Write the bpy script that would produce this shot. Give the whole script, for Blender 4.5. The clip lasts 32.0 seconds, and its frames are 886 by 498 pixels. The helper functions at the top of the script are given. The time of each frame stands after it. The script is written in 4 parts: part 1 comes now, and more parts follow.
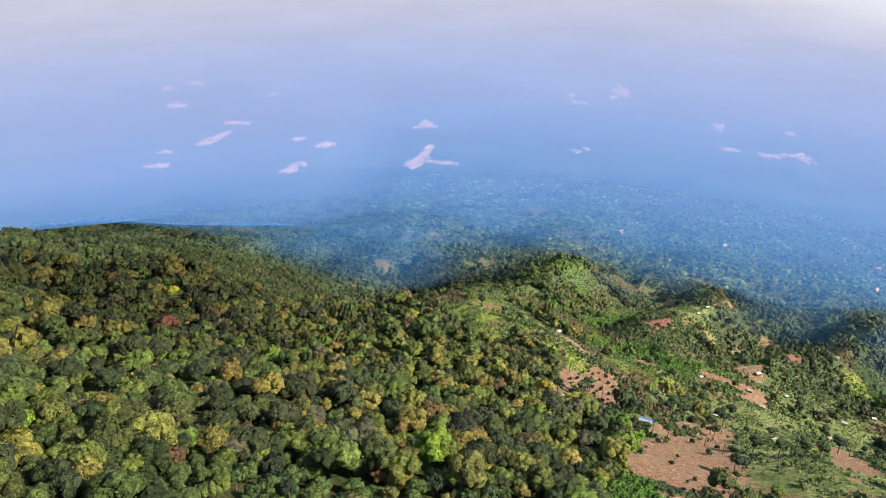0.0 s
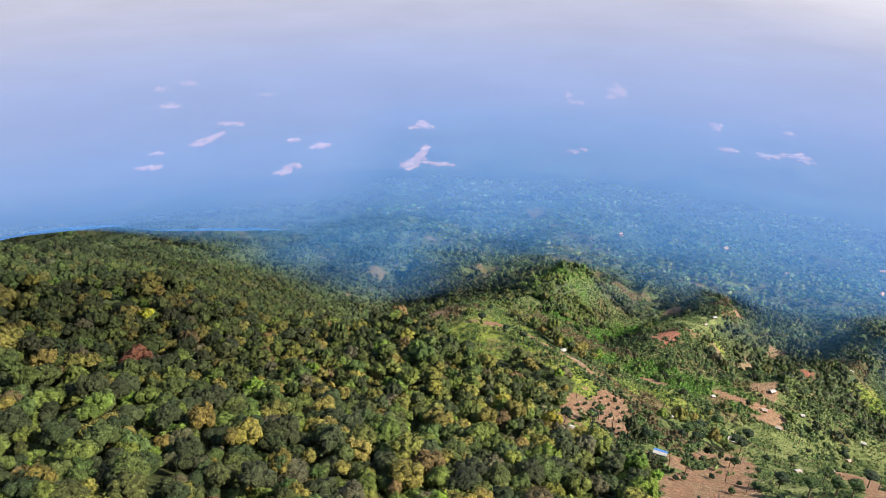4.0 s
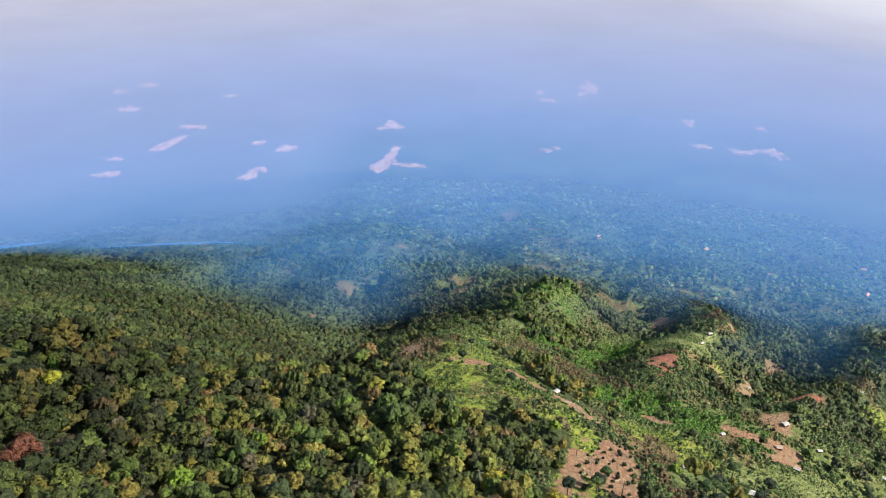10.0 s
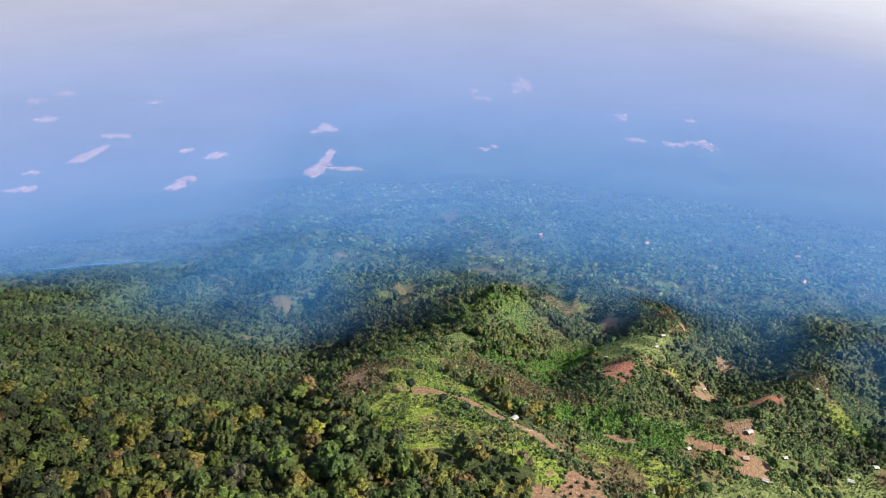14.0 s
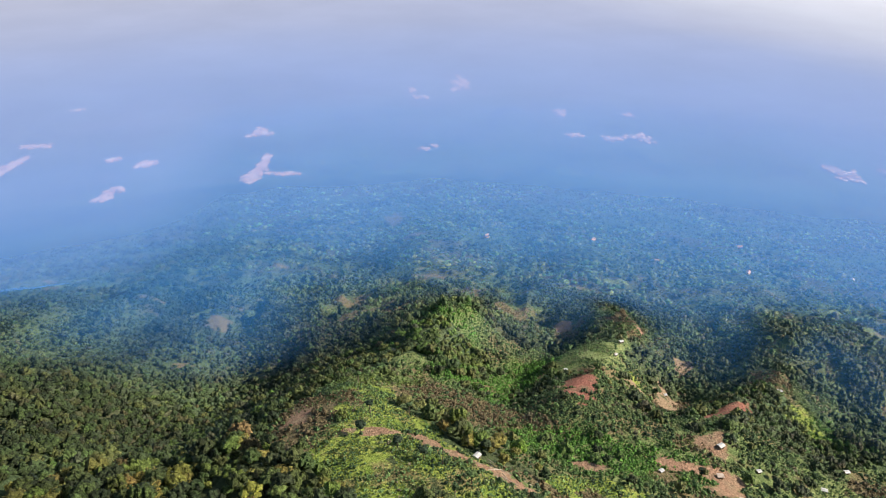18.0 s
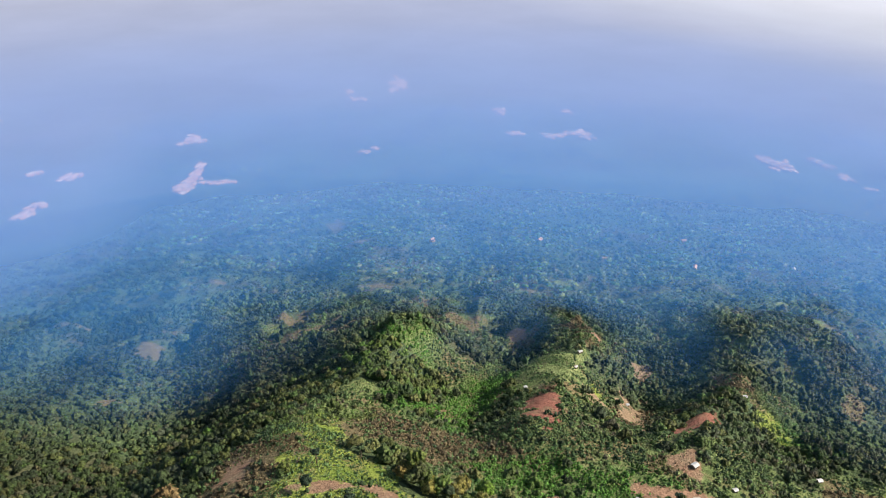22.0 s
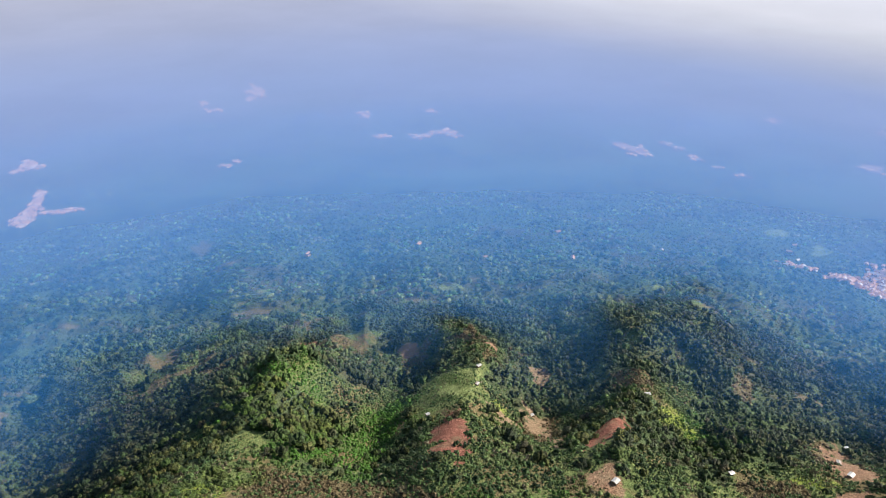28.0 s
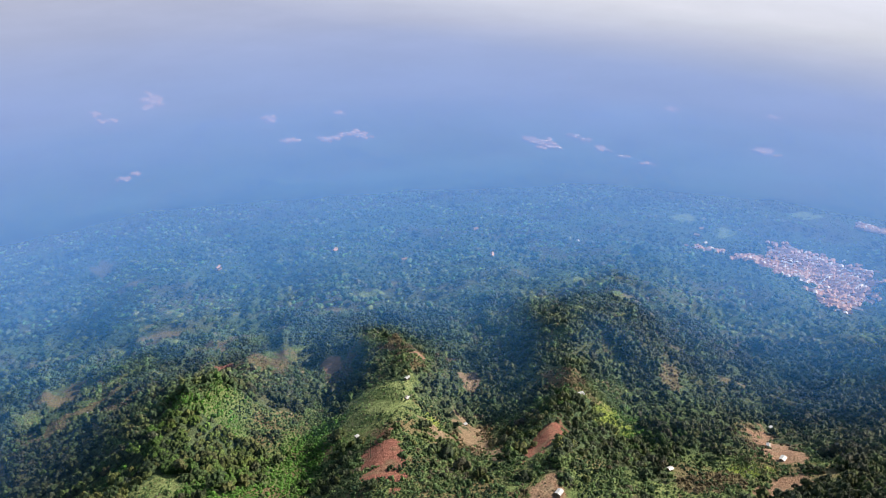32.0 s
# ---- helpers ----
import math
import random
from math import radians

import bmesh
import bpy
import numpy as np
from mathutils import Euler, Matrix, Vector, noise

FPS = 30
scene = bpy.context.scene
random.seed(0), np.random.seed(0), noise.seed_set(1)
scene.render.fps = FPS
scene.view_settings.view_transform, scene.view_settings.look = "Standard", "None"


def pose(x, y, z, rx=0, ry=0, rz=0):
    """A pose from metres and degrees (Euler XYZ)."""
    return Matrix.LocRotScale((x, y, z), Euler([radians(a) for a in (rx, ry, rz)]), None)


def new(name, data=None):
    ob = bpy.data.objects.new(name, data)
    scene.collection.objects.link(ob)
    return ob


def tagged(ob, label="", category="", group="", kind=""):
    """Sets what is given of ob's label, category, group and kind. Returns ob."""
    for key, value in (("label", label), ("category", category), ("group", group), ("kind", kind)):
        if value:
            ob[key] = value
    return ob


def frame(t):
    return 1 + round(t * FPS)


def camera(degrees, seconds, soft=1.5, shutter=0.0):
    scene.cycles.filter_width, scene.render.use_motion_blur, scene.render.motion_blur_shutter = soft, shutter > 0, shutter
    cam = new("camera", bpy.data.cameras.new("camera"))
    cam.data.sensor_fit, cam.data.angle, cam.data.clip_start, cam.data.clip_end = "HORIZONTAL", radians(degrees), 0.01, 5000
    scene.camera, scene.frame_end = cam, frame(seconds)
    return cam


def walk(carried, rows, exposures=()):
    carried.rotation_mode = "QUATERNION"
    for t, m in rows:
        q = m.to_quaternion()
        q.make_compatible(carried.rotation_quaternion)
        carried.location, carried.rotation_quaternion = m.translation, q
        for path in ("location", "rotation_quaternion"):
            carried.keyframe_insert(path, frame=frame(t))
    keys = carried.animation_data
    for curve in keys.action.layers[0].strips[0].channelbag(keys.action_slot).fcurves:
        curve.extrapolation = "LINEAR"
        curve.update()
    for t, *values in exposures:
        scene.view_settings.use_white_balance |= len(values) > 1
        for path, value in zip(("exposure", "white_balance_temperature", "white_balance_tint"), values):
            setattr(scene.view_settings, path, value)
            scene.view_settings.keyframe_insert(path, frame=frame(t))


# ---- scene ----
cam = camera(64.0, 32.0, soft=0.45)

# seconds, place in metres, tilt below the horizon and heading in degrees
ROUTE = [
    (0, -0.0, 0.0, 675.0, -27.58, 0.00),
    (1, -0.2, 3.5, 674.5, -27.55, 0.01),
    (2, -0.1, 8.8, 673.5, -27.55, 0.05),
    (3, -0.5, 16.0, 672.5, -27.59, -0.20),
    (6, -0.7, 42.8, 667.5, -27.68, -0.71),
    (7, -0.7, 51.3, 665.8, -27.69, -1.56),
    (8, -0.7, 59.5, 664.0, -27.71, -2.05),
    (9, -0.6, 67.3, 662.1, -27.74, -2.35),
    (10, -0.4, 75.7, 660.1, -27.77, -2.87),
    (11, -0.2, 83.8, 658.3, -27.77, -3.76),
    (12, 0.2, 91.6, 656.5, -27.79, -4.85),
    (13, 0.7, 98.7, 654.9, -27.78, -6.93),
    (14, 1.3, 105.6, 653.5, -27.81, -8.27),
    (17, 4.1, 128.9, 648.8, -27.90, -12.59),
    (18, 5.1, 136.8, 647.3, -27.95, -13.36),
    (19, 6.3, 144.5, 645.9, -27.99, -14.08),
    (20, 8.1, 152.7, 643.8, -27.96, -15.27),
    (21, 9.8, 160.4, 642.0, -27.98, -16.66),
    (22, 11.1, 167.2, 640.9, -27.96, -18.45),
    (23, 12.4, 173.6, 640.3, -27.92, -20.20),
    (24, 13.8, 179.9, 639.5, -27.88, -22.06),
    (25, 15.3, 185.8, 638.2, -27.87, -24.08),
    (28, 19.8, 201.2, 633.9, -27.83, -29.82),
    (29, 21.7, 206.0, 632.7, -27.85, -31.91),
    (30, 23.6, 210.5, 631.8, -27.89, -33.61),
    (31, 26.1, 215.0, 630.4, -27.89, -35.80),
    (32, 28.8, 219.3, 628.8, -27.90, -37.41),
]
walk(cam, [(t, pose(x, y, z, 90 + tilt, 0, yaw)) for t, x, y, z, tilt, yaw in ROUTE], exposures=[(0.0, 0.90, 7650, 12), (10.0, 0.82, 7450, 11), (19.0, 0.73, 7250, 10), (32.0, 0.63, 7150, 10)])

# ---- daylight: a morning sun from the east, hazy sky ----
SUN_ELEVATION, SUN_AZIMUTH = 34.0, 100.0    # degrees; azimuth clockwise from +y
world = bpy.data.worlds.new("sky")
scene.world = world
world.use_nodes = True
wn = world.node_tree.nodes
wn.clear()
sky = wn.new("ShaderNodeTexSky")
sky.sky_type = "NISHITA"
sky.sun_disc = False
sky.sun_elevation = radians(SUN_ELEVATION)
sky.sun_rotation = radians(SUN_AZIMUTH)
sky.air_density, sky.dust_density, sky.ozone_density = 1.2, 0.7, 3.0
wb = wn.new("ShaderNodeBackground")
wb.inputs["Strength"].default_value = 0.1
wo = wn.new("ShaderNodeOutputWorld")
world.node_tree.links.new(sky.outputs[0], wb.inputs["Color"])
world.node_tree.links.new(wb.outputs[0], wo.inputs["Surface"])

sun = new("sun", bpy.data.lights.new("sun", "SUN"))
sun.data.energy = 5.0
sun.data.angle = radians(0.6)
sun.data.color = (1.0, 0.96, 0.9)
sun_dir = Vector((math.sin(radians(SUN_AZIMUTH)) * math.cos(radians(SUN_ELEVATION)),
                  math.cos(radians(SUN_AZIMUTH)) * math.cos(radians(SUN_ELEVATION)), math.sin(radians(SUN_ELEVATION))))
sun.rotation_euler = sun_dir.to_track_quat("Z", "Y").to_euler()


# ---- terrain: a broad cone of a mountain with spurs and gullies, falling to a plain ----
# terrain-begin
def lattice(ix, iy, seed):
    v = (ix.astype(np.int64) * 374761393 + iy.astype(np.int64) * 668265263 + seed * 1442695041) & 0x7FFFFFFF
    v = ((v ^ (v >> 13)) * 1274126177) & 0x7FFFFFFF
    return ((v ^ (v >> 16)) & 0xFFFF) / 65535.0


def ripple(x, y, size, seed):
    """Smooth noise from -1 to 1 with features of that many metres."""
    u, v = np.asarray(x, float) / size, np.asarray(y, float) / size
    i, j = np.floor(u), np.floor(v)
    a, b = u - i, v - j
    a, b = a * a * a * (a * (a * 6 - 15) + 10), b * b * b * (b * (b * 6 - 15) + 10)
    g = lambda di, dj: lattice(i + di, j + dj, seed)
    low = g(0, 0) * (1 - a) + g(1, 0) * a
    high = g(0, 1) * (1 - a) + g(1, 1) * a
    return 2 * (low * (1 - b) + high * b) - 1


def rough(x, y, size, seed, octaves=3):
    total = 0
    for k in range(octaves):
        total = total + ripple(x, y, size / 2 ** k, seed + 17 * k) / 2 ** k
    return total


SUMMIT = (-225.0, -375.0)
PROFILE_R = [0, 300, 525, 610, 684, 790, 900, 975, 1140, 1300, 1500, 1700, 1850, 2000, 2200, 2500, 3000, 9000]
PROFILE_Z = [820, 695, 559, 516, 484, 432, 375, 338, 275, 208, 140, 80, 45, 12, -25, -60, -75, -75]
_r = np.arange(0, 9001, 5.0)
_z = np.interp(_r, PROFILE_R, PROFILE_Z)
_k = np.hanning(25)
_z = np.convolve(np.pad(_z, 12, mode="edge"), _k / _k.sum(), "valid")
_z[:20] = _z[20]

# crest or gully lines: (x, y, metres above or below the cone) along them, and the half width
FOLDS = [
    ([(60, 250, 0), (50, 320, 9), (18, 372, 18), (32, 430, 16), (70, 490, 18), (105, 550, 28), (140, 590, 24), (165, 640, 20), (185, 740, 14), (185, 850, 8), (190, 1165, 10)], 56),
    ([(-62, 225, -6), (-58, 330, -14), (-58, 420, -36), (-54, 520, -44), (-48, 640, -36), (-46, 740, -18), (20, 950, -8), (60, 1150, -18)], 62),
    ([(-60, 120, 0), (-117, 264, 0), (-150, 340, 10)], 75),
    ([(-235, 330, 26), (-300, 500, 34), (-360, 640, 36), (-420, 800, 20)], 120),
    ([(-270, 761, 4), (-160, 815, 8), (-60, 1000, 10)], 90),
    ([(105, 330, -6), (112, 430, -16), (140, 495, -24), (176, 550, -28), (212, 610, -26), (240, 700, -22)], 32),
    ([(140, 415, 12), (185, 462, 18), (228, 516, 22), (262, 552, 34), (278, 628, 22), (300, 690, 3)], 36),
    ([(180, 385, -6), (238, 455, -28), (292, 535, -24), (350, 600, -6), (440, 655, -12), (480, 700, -4)], 36),
    ([(203, 367, 12), (251, 416, 28), (302, 442, 24), (360, 500, 12), (423, 572, 12), (470, 650, 2)], 33),
    ([(285, 385, -8), (340, 425, -15), (392, 480, -12)], 30),
    ([(84, 225, -14), (137, 279, -19), (220, 310, -24), (342, 333, -24), (441, 379, -46), (560, 450, -46), (720, 560, -30)], 75),
    ([(540, 600, 12), (680, 720, 6)], 60),
    ([(400, 440, 10), (445, 500, 26), (520, 600, 14)], 52),
    ([(60, 600, 4), (93, 642, 13), (110, 700, 8)], 40),
    ([(88, 512, 10), (122, 548, 30), (140, 600, 12)], 34),
    ([(140, 285, -5), (176, 345, -11), (226, 322, -14)], 48),
    ([(60, 1420, -16), (-160, 1440, -16), (-400, 1500, -8)], 200),
    ([(800, 440, -22), (920, 500, -48), (1080, 560, -48), (1160, 680, -48), (1180, 800, -30), (1240, 900, -10)], 150),
]


def fold(x, y, line, width):
    best = np.full(np.shape(x), 1e9)
    amp = np.zeros(np.shape(x))
    for (x0, y0, a0), (x1, y1, a1) in zip(line, line[1:]):
        dx, dy = x1 - x0, y1 - y0
        s = np.clip(((x - x0) * dx + (y - y0) * dy) / (dx * dx + dy * dy), 0, 1)
        d = np.hypot(x - x0 - s * dx, y - y0 - s * dy)
        near = d < best
        best = np.where(near, d, best)
        amp = np.where(near, a0 + s * (a1 - a0), amp)
    return amp * np.exp(-(best / width) ** np.where(amp > 0, 1.12, 1.5))


def height(x, y):
    x, y = np.asarray(x, float), np.asarray(y, float)
    r = np.hypot(x - SUMMIT[0], y - SUMMIT[1])
    z = np.interp(r, _r, _z)
    steep = np.clip((1900 - r) / 700, 0, 1)
    for line, width in FOLDS:
        z = z + fold(x, y, line, width)
    ang = np.arctan2(x - SUMMIT[0], y - SUMMIT[1])
    ribs = ripple(ang * 2600, r * 0.35, 190, 5) * 8 + ripple(ang * 2600, r * 0.5, 80, 6) * 5 - np.abs(ripple(ang * 1900, r * 0.8, 52, 8)) * 7
    z = z + 1.6 * ribs * np.clip((2150 - r) / 700, 0, 1) * np.clip((r - 880) / 250, 0, 1)
    z = z + steep * (rough(x, y, 90, 3) * 4.5 + rough(x, y, 26, 9, 2) * 1.2 - np.abs(ripple(x, y, 44, 12)) * 7 * np.clip((r - 850) / 250, 0, 1) + 2)
    far = np.clip((r - 1700) / 500, 0, 1)
    return z + far * (rough(x, y, 420, 21, 2) * 4) + np.clip(r - 4300, 0, 3000) * 0.03
# terrain-end


# ---- land cover: soft-edged plots on the slopes ----
# cover-begin
# kind, centre, half length, half width, turn in degrees (counter-clockwise from +x)
PLOTS = [
    # the cleared right flank of the main spur
    ("bush", 140, 285, 120, 88, 60), ("bush", 128, 165, 62, 42, 60), ("bush", 62, 145, 46, 15, 72), ("bush", 105, 395, 70, 46, -20), ("bush", 50, 425, 55, 34, 60), ("bush", 150, 380, 60, 40, 20),
    ("grass", 38, 345, 58, 21, -64), ("grass", 26, 402, 32, 24, 70), ("grass", 20, 325, 42, 14, -68), ("pasture", 158, 250, 66, 24, 62), ("grass", 118, 318, 38, 16, -20),
    ("grass", 62, 268, 40, 9, 68), ("bush", 205, 285, 84, 46, 60), ("pasture", 190, 316, 46, 15, 15), ("pasture", 196, 275, 60, 26, 60), ("pasture", 246, 330, 36, 20, 50), ("pasture", 150, 215, 48, 22, 62),
    ("dry", 4, 380, 26, 18, 60), ("dry", -2, 361, 24, 15, 60), ("soil", 0, 374, 14, 6, 70), ("dry", 88, 402, 44, 24, -22), ("dry", 88, 320, 22, 4.5, -40), ("dry", 104, 300, 30, 10, 62), ("soil", 124, 246, 26, 10, 60), ("pasture", 142, 262, 32, 14, 50), ("dry", 100, 262, 20, 8, 60),
    ("soil", 76, 277, 34, 13, 62), ("soil", 55, 262, 34, 5, 66), ("soil", 96, 205, 66, 19, 62), ("soil", 178, 240, 72, 8, 62), ("rock", 38, 120, 6, 3, 60),
    ("dry", 159, 343, 14, 6, 15), ("soil", 182, 333, 14, 6, 10), ("soil", 199, 368, 11, 7, 0), ("soil", 120, 345, 10, 4, -30),
    ("soil", 29, 346, 14, 3.8, -4), ("soil", 51, 335, 14, 4.4, -42), ("soil", 74, 317, 12, 4.4, -24), ("bush", 64, 320, 44, 15, -34),  ("dry", 94, 389, 24, 20, 4), ("dry", 69, 427, 20, 9, -66), ("soil", 170, 350, 13, 6, -15), ("soil", 188, 343, 14, 7, -12),
    ("bush", 122, 462, 40, 14, 25), ("bush", 130, 528, 52, 22, -30), ("bush", 165, 528, 62, 16, 52),
    # second spur
    ("red", 156, 432, 27, 11, 62), ("pasture", 198, 500, 40, 24, 45), ("dry", 174, 458, 13, 4, -30), ("dry", 168, 452, 12, 5, 50), ("bush", 216, 474, 44, 14, 63), ("grass", 212, 466, 16, 5, 63), ("soil", 197, 438, 8, 5, 50),
    ("dry", 238, 456, 58, 8, 50), ("rock", 226, 446, 52, 8, 61), ("rock", 244, 466, 30, 6, 51), ("rock", 305, 545, 21, 6, 55), ("dry", 300, 540, 30, 9, 55), ("dry", 225, 432, 22, 5, 58), ("soil", 264, 556, 16, 7, 30), ("dry", 272, 585, 34, 20, 50), ("bush", 262, 560, 44, 28, 50), ("rock", 208, 452, 16, 6, 40), ("bush", 285, 630, 44, 24, 60), ("pasture", 275, 625, 15, 10, 0), ("dry", 243, 628, 26, 11, 45),
    ("bush", 142, 492, 62, 15, 62), ("bush", 180, 455, 40, 22, 50), ("bush", 205, 425, 36, 14, 50), ("dry", 218, 452, 20, 5, 55), ("dry", 246, 530, 14, 6, 30), ("soil", 262, 548, 12, 5, 20),
    # third spur and the right slopes
    ("bush", 322, 428, 46, 15, 55), ("bush", 230, 360, 36, 16, 20),
    ("red", 232, 400, 26, 7, 26), ("rock", 212, 462, 9, 11, 50), ("rock", 222, 434, 30, 6, 62), ("rock", 300, 545, 26, 6, 62), ("dry", 190, 368, 15, 9, 0), ("soil", 198, 362, 9, 7, 0), ("dry", 310, 455, 34, 12, 62), ("dry", 309, 458, 30, 8, 62), ("grass", 300, 415, 22, 12, 60), ("red", 416, 566, 11, 8, 0), ("dry", 392, 625, 14, 6, 30),
    ("soil", 392, 361, 58, 13, 33), ("dry", 385, 358, 66, 20, 28), ("soil", 318, 318, 18, 8, -20), ("dry", 290, 342, 24, 10, -17), ("bush", 350, 335, 46, 16, 5), ("bush", 330, 335, 70, 24, -10), ("dry", 520, 690, 16, 12, 0),
    # knoll and far slopes
    ("red", 138, 586, 12, 3.5, 5), ("dry", 214, 686, 50, 9, 66), ("bush", 214, 690, 58, 20, 66), ("dry", 56, 668, 36, 17, 32), ("red", 168, 688, 16, 7, -80), ("dry", 204, 775, 42, 15, 40), ("soil", 242, 650, 26, 9, -107), ("dry", 422, 452, 42, 9, 36), ("dry", 656, 525, 16, 8, 20), ("dry", 550, 565, 9, 5, 0), ("dry", 497, 526, 10, 5, 0), ("dry", 494, 637, 44, 8, 45), ("dry", 394, 632, 11, 6, 0), ("dry", 200, 1375, 16, 36, 0), ("dry", -15, 971, 13, 10, 0), ("pasture", 312, 680, 15, 9, 60), ("dry", 290, 345, 18, 8, -20), ("grass", 316, 338, 17, 7, -20), ("bush", 70, 690, 60, 20, -30), ("pasture", 110, 720, 26, 10, 0),
    ("dry", 190, 1165, 26, 30, 0), ("dry", 205, 1408, 22, 30, 0), ("pasture", 1195, 942, 40, 22, 20), ("pasture", 1199, 858, 34, 16, 30), ("pasture", 1441, 825, 40, 30, 0), ("dry", -270, 761, 12, 8, 0), ("dry", -152, 815, 26, 9, 0), ("dry", 150, 860, 40, 18, 40), ("dry", 60, 760, 36, 14, -20),
]
# small clearings, scars and fallow plots strewn over the lower spurs
strew = random.Random(5)
for _ in range(80):
    sx, sy = strew.uniform(20, 640), strew.uniform(440, 1000)
    if strew.random() < 0.25:
        sx, sy = strew.uniform(-420, 0), strew.uniform(560, 1100)
    PLOTS.append((strew.choice(["dry", "dry", "bush", "bush", "bush", "pasture"]), sx, sy, strew.uniform(8, 24), strew.uniform(5, 12), strew.uniform(0, 180)))
# yellow-green thickets on the sunny crests, and fresh bright green growth: ovals
GOLDEN = [(103, 500, 40, 21, -76), (40, 430, 40, 16, 20), (300, 420, 36, 14, 50), (205, 455, 20, 9, 40)]
LUSH = [(148, 500, 46, 15, 38), (58, 160, 46, 10, 75), (20, 85, 14, 10, 0), (120, 470, 60, 26, 40), (95, 520, 46, 26, 30), (-116, 1424, 90, 40, 10), (10, 1440, 50, 26, 0),
        (275, 440, 24, 14, 60), (130, 360, 50, 24, -10), (320, 400, 40, 20, 30)]


def plot(x, y, cx, cy, rx, ry, turn):
    """1 in the middle of an oval plot, 0 at its rim, below 0 outside; the rim is uneven."""
    c, s = math.cos(radians(turn)), math.sin(radians(turn))
    u, v = (x - cx) * c + (y - cy) * s, (y - cy) * c - (x - cx) * s
    d = (np.abs(u / rx) ** 2.6 + np.abs(v / ry) ** 2.6) ** (1 / 2.6)
    return 1 - d + rough(x, y, max(6.0, min(rx, ry) * 0.7), 31, 3) * 0.36


def cover(x, y):
    """How much soil, grass, dry scrub and stone show at places."""
    x, y = np.asarray(x, float), np.asarray(y, float)
    out = {k: np.zeros(x.shape) for k in ("soil", "red", "grass", "pasture", "dry", "rock", "bush")}
    for kind, *shape in PLOTS:
        reach = 1.5 * max(shape[2], shape[3])
        near = (np.abs(x - shape[0]) < reach) & (np.abs(y - shape[1]) < reach)
        if near.any():
            out[kind][near] = np.maximum(out[kind][near], np.clip(plot(x[near], y[near], *shape) * 3.5, 0, 1))
    return out


def lush(x, y, shapes=None):
    x, y = np.asarray(x, float), np.asarray(y, float)
    best = np.zeros(x.shape)
    for shape in shapes or LUSH:
        best = np.maximum(best, np.clip(plot(x, y, *shape) * 2.5, 0, 1))
    return best


# ---- materials ----
def material(name):
    m = bpy.data.materials.new(name)
    m.use_nodes = True
    m.node_tree.nodes.clear()
    out = m.node_tree.nodes.new("ShaderNodeOutputMaterial")
    return m, m.node_tree.nodes, m.node_tree.links, out


def value(n, l, kind, a, b=None, c=None, clamp=False):
    node = n.new("ShaderNodeMath")
    node.operation, node.use_clamp = kind, clamp
    for socket, v in zip(node.inputs, (a, b, c)):
        if v is None:
            continue
        if isinstance(v, (int, float)):
            socket.default_value = v
        else:
            l.new(v, socket)
    return node.outputs[0]


def mixed(n, l, fac, a, b, blend="MIX"):
    node = n.new("ShaderNodeMix")
    node.data_type, node.blend_type = "RGBA", blend
    for socket, v in ((node.inputs[0], fac), (node.inputs[6], a), (node.inputs[7], b)):
        if isinstance(v, (int, float)):
            socket.default_value = v
        elif isinstance(v, tuple):
            socket.default_value = (*v, 1) if len(v) == 3 else v
        else:
            l.new(v, socket)
    return node.outputs[2]


def grain(n, l, scale, detail=4.0, rough_=0.55, coords=None):
    node = n.new("ShaderNodeTexNoise")
    node.inputs["Scale"].default_value = scale
    node.inputs["Detail"].default_value = detail
    node.inputs["Roughness"].default_value = rough_
    if coords is not None:
        l.new(coords, node.inputs["Vector"])
    return node.outputs["Fac"]


def spread(n, l, fac, lo, hi, a=0.0, b=1.0):
    node = n.new("ShaderNodeMapRange")
    l.new(fac, node.inputs[0])
    for i, v in enumerate((lo, hi, a, b)):
        node.inputs[i + 1].default_value = v
    return node.outputs[0]


def attr(n, name):
    node = n.new("ShaderNodeAttribute")
    node.attribute_name = name
    return node


def surface(n, l, out, color, roughness=0.9, spec=0.2, bump=None, strength=0.5, distance=0.3):
    b = n.new("ShaderNodeBsdfPrincipled")
    if isinstance(color, tuple):
        b.inputs["Base Color"].default_value = (*color, 1)
    else:
        l.new(color, b.inputs["Base Color"])
    if isinstance(roughness, (int, float)):
        b.inputs["Roughness"].default_value = roughness
    else:
        l.new(roughness, b.inputs["Roughness"])
    b.inputs["Specular IOR Level"].default_value = spec
    if bump is not None:
        k = n.new("ShaderNodeBump")
        k.inputs["Strength"].default_value = strength
        k.inputs["Distance"].default_value = distance
        l.new(bump, k.inputs["Height"])
        l.new(k.outputs[0], b.inputs["Normal"])
    l.new(b.outputs[0], out.inputs["Surface"])
    return b


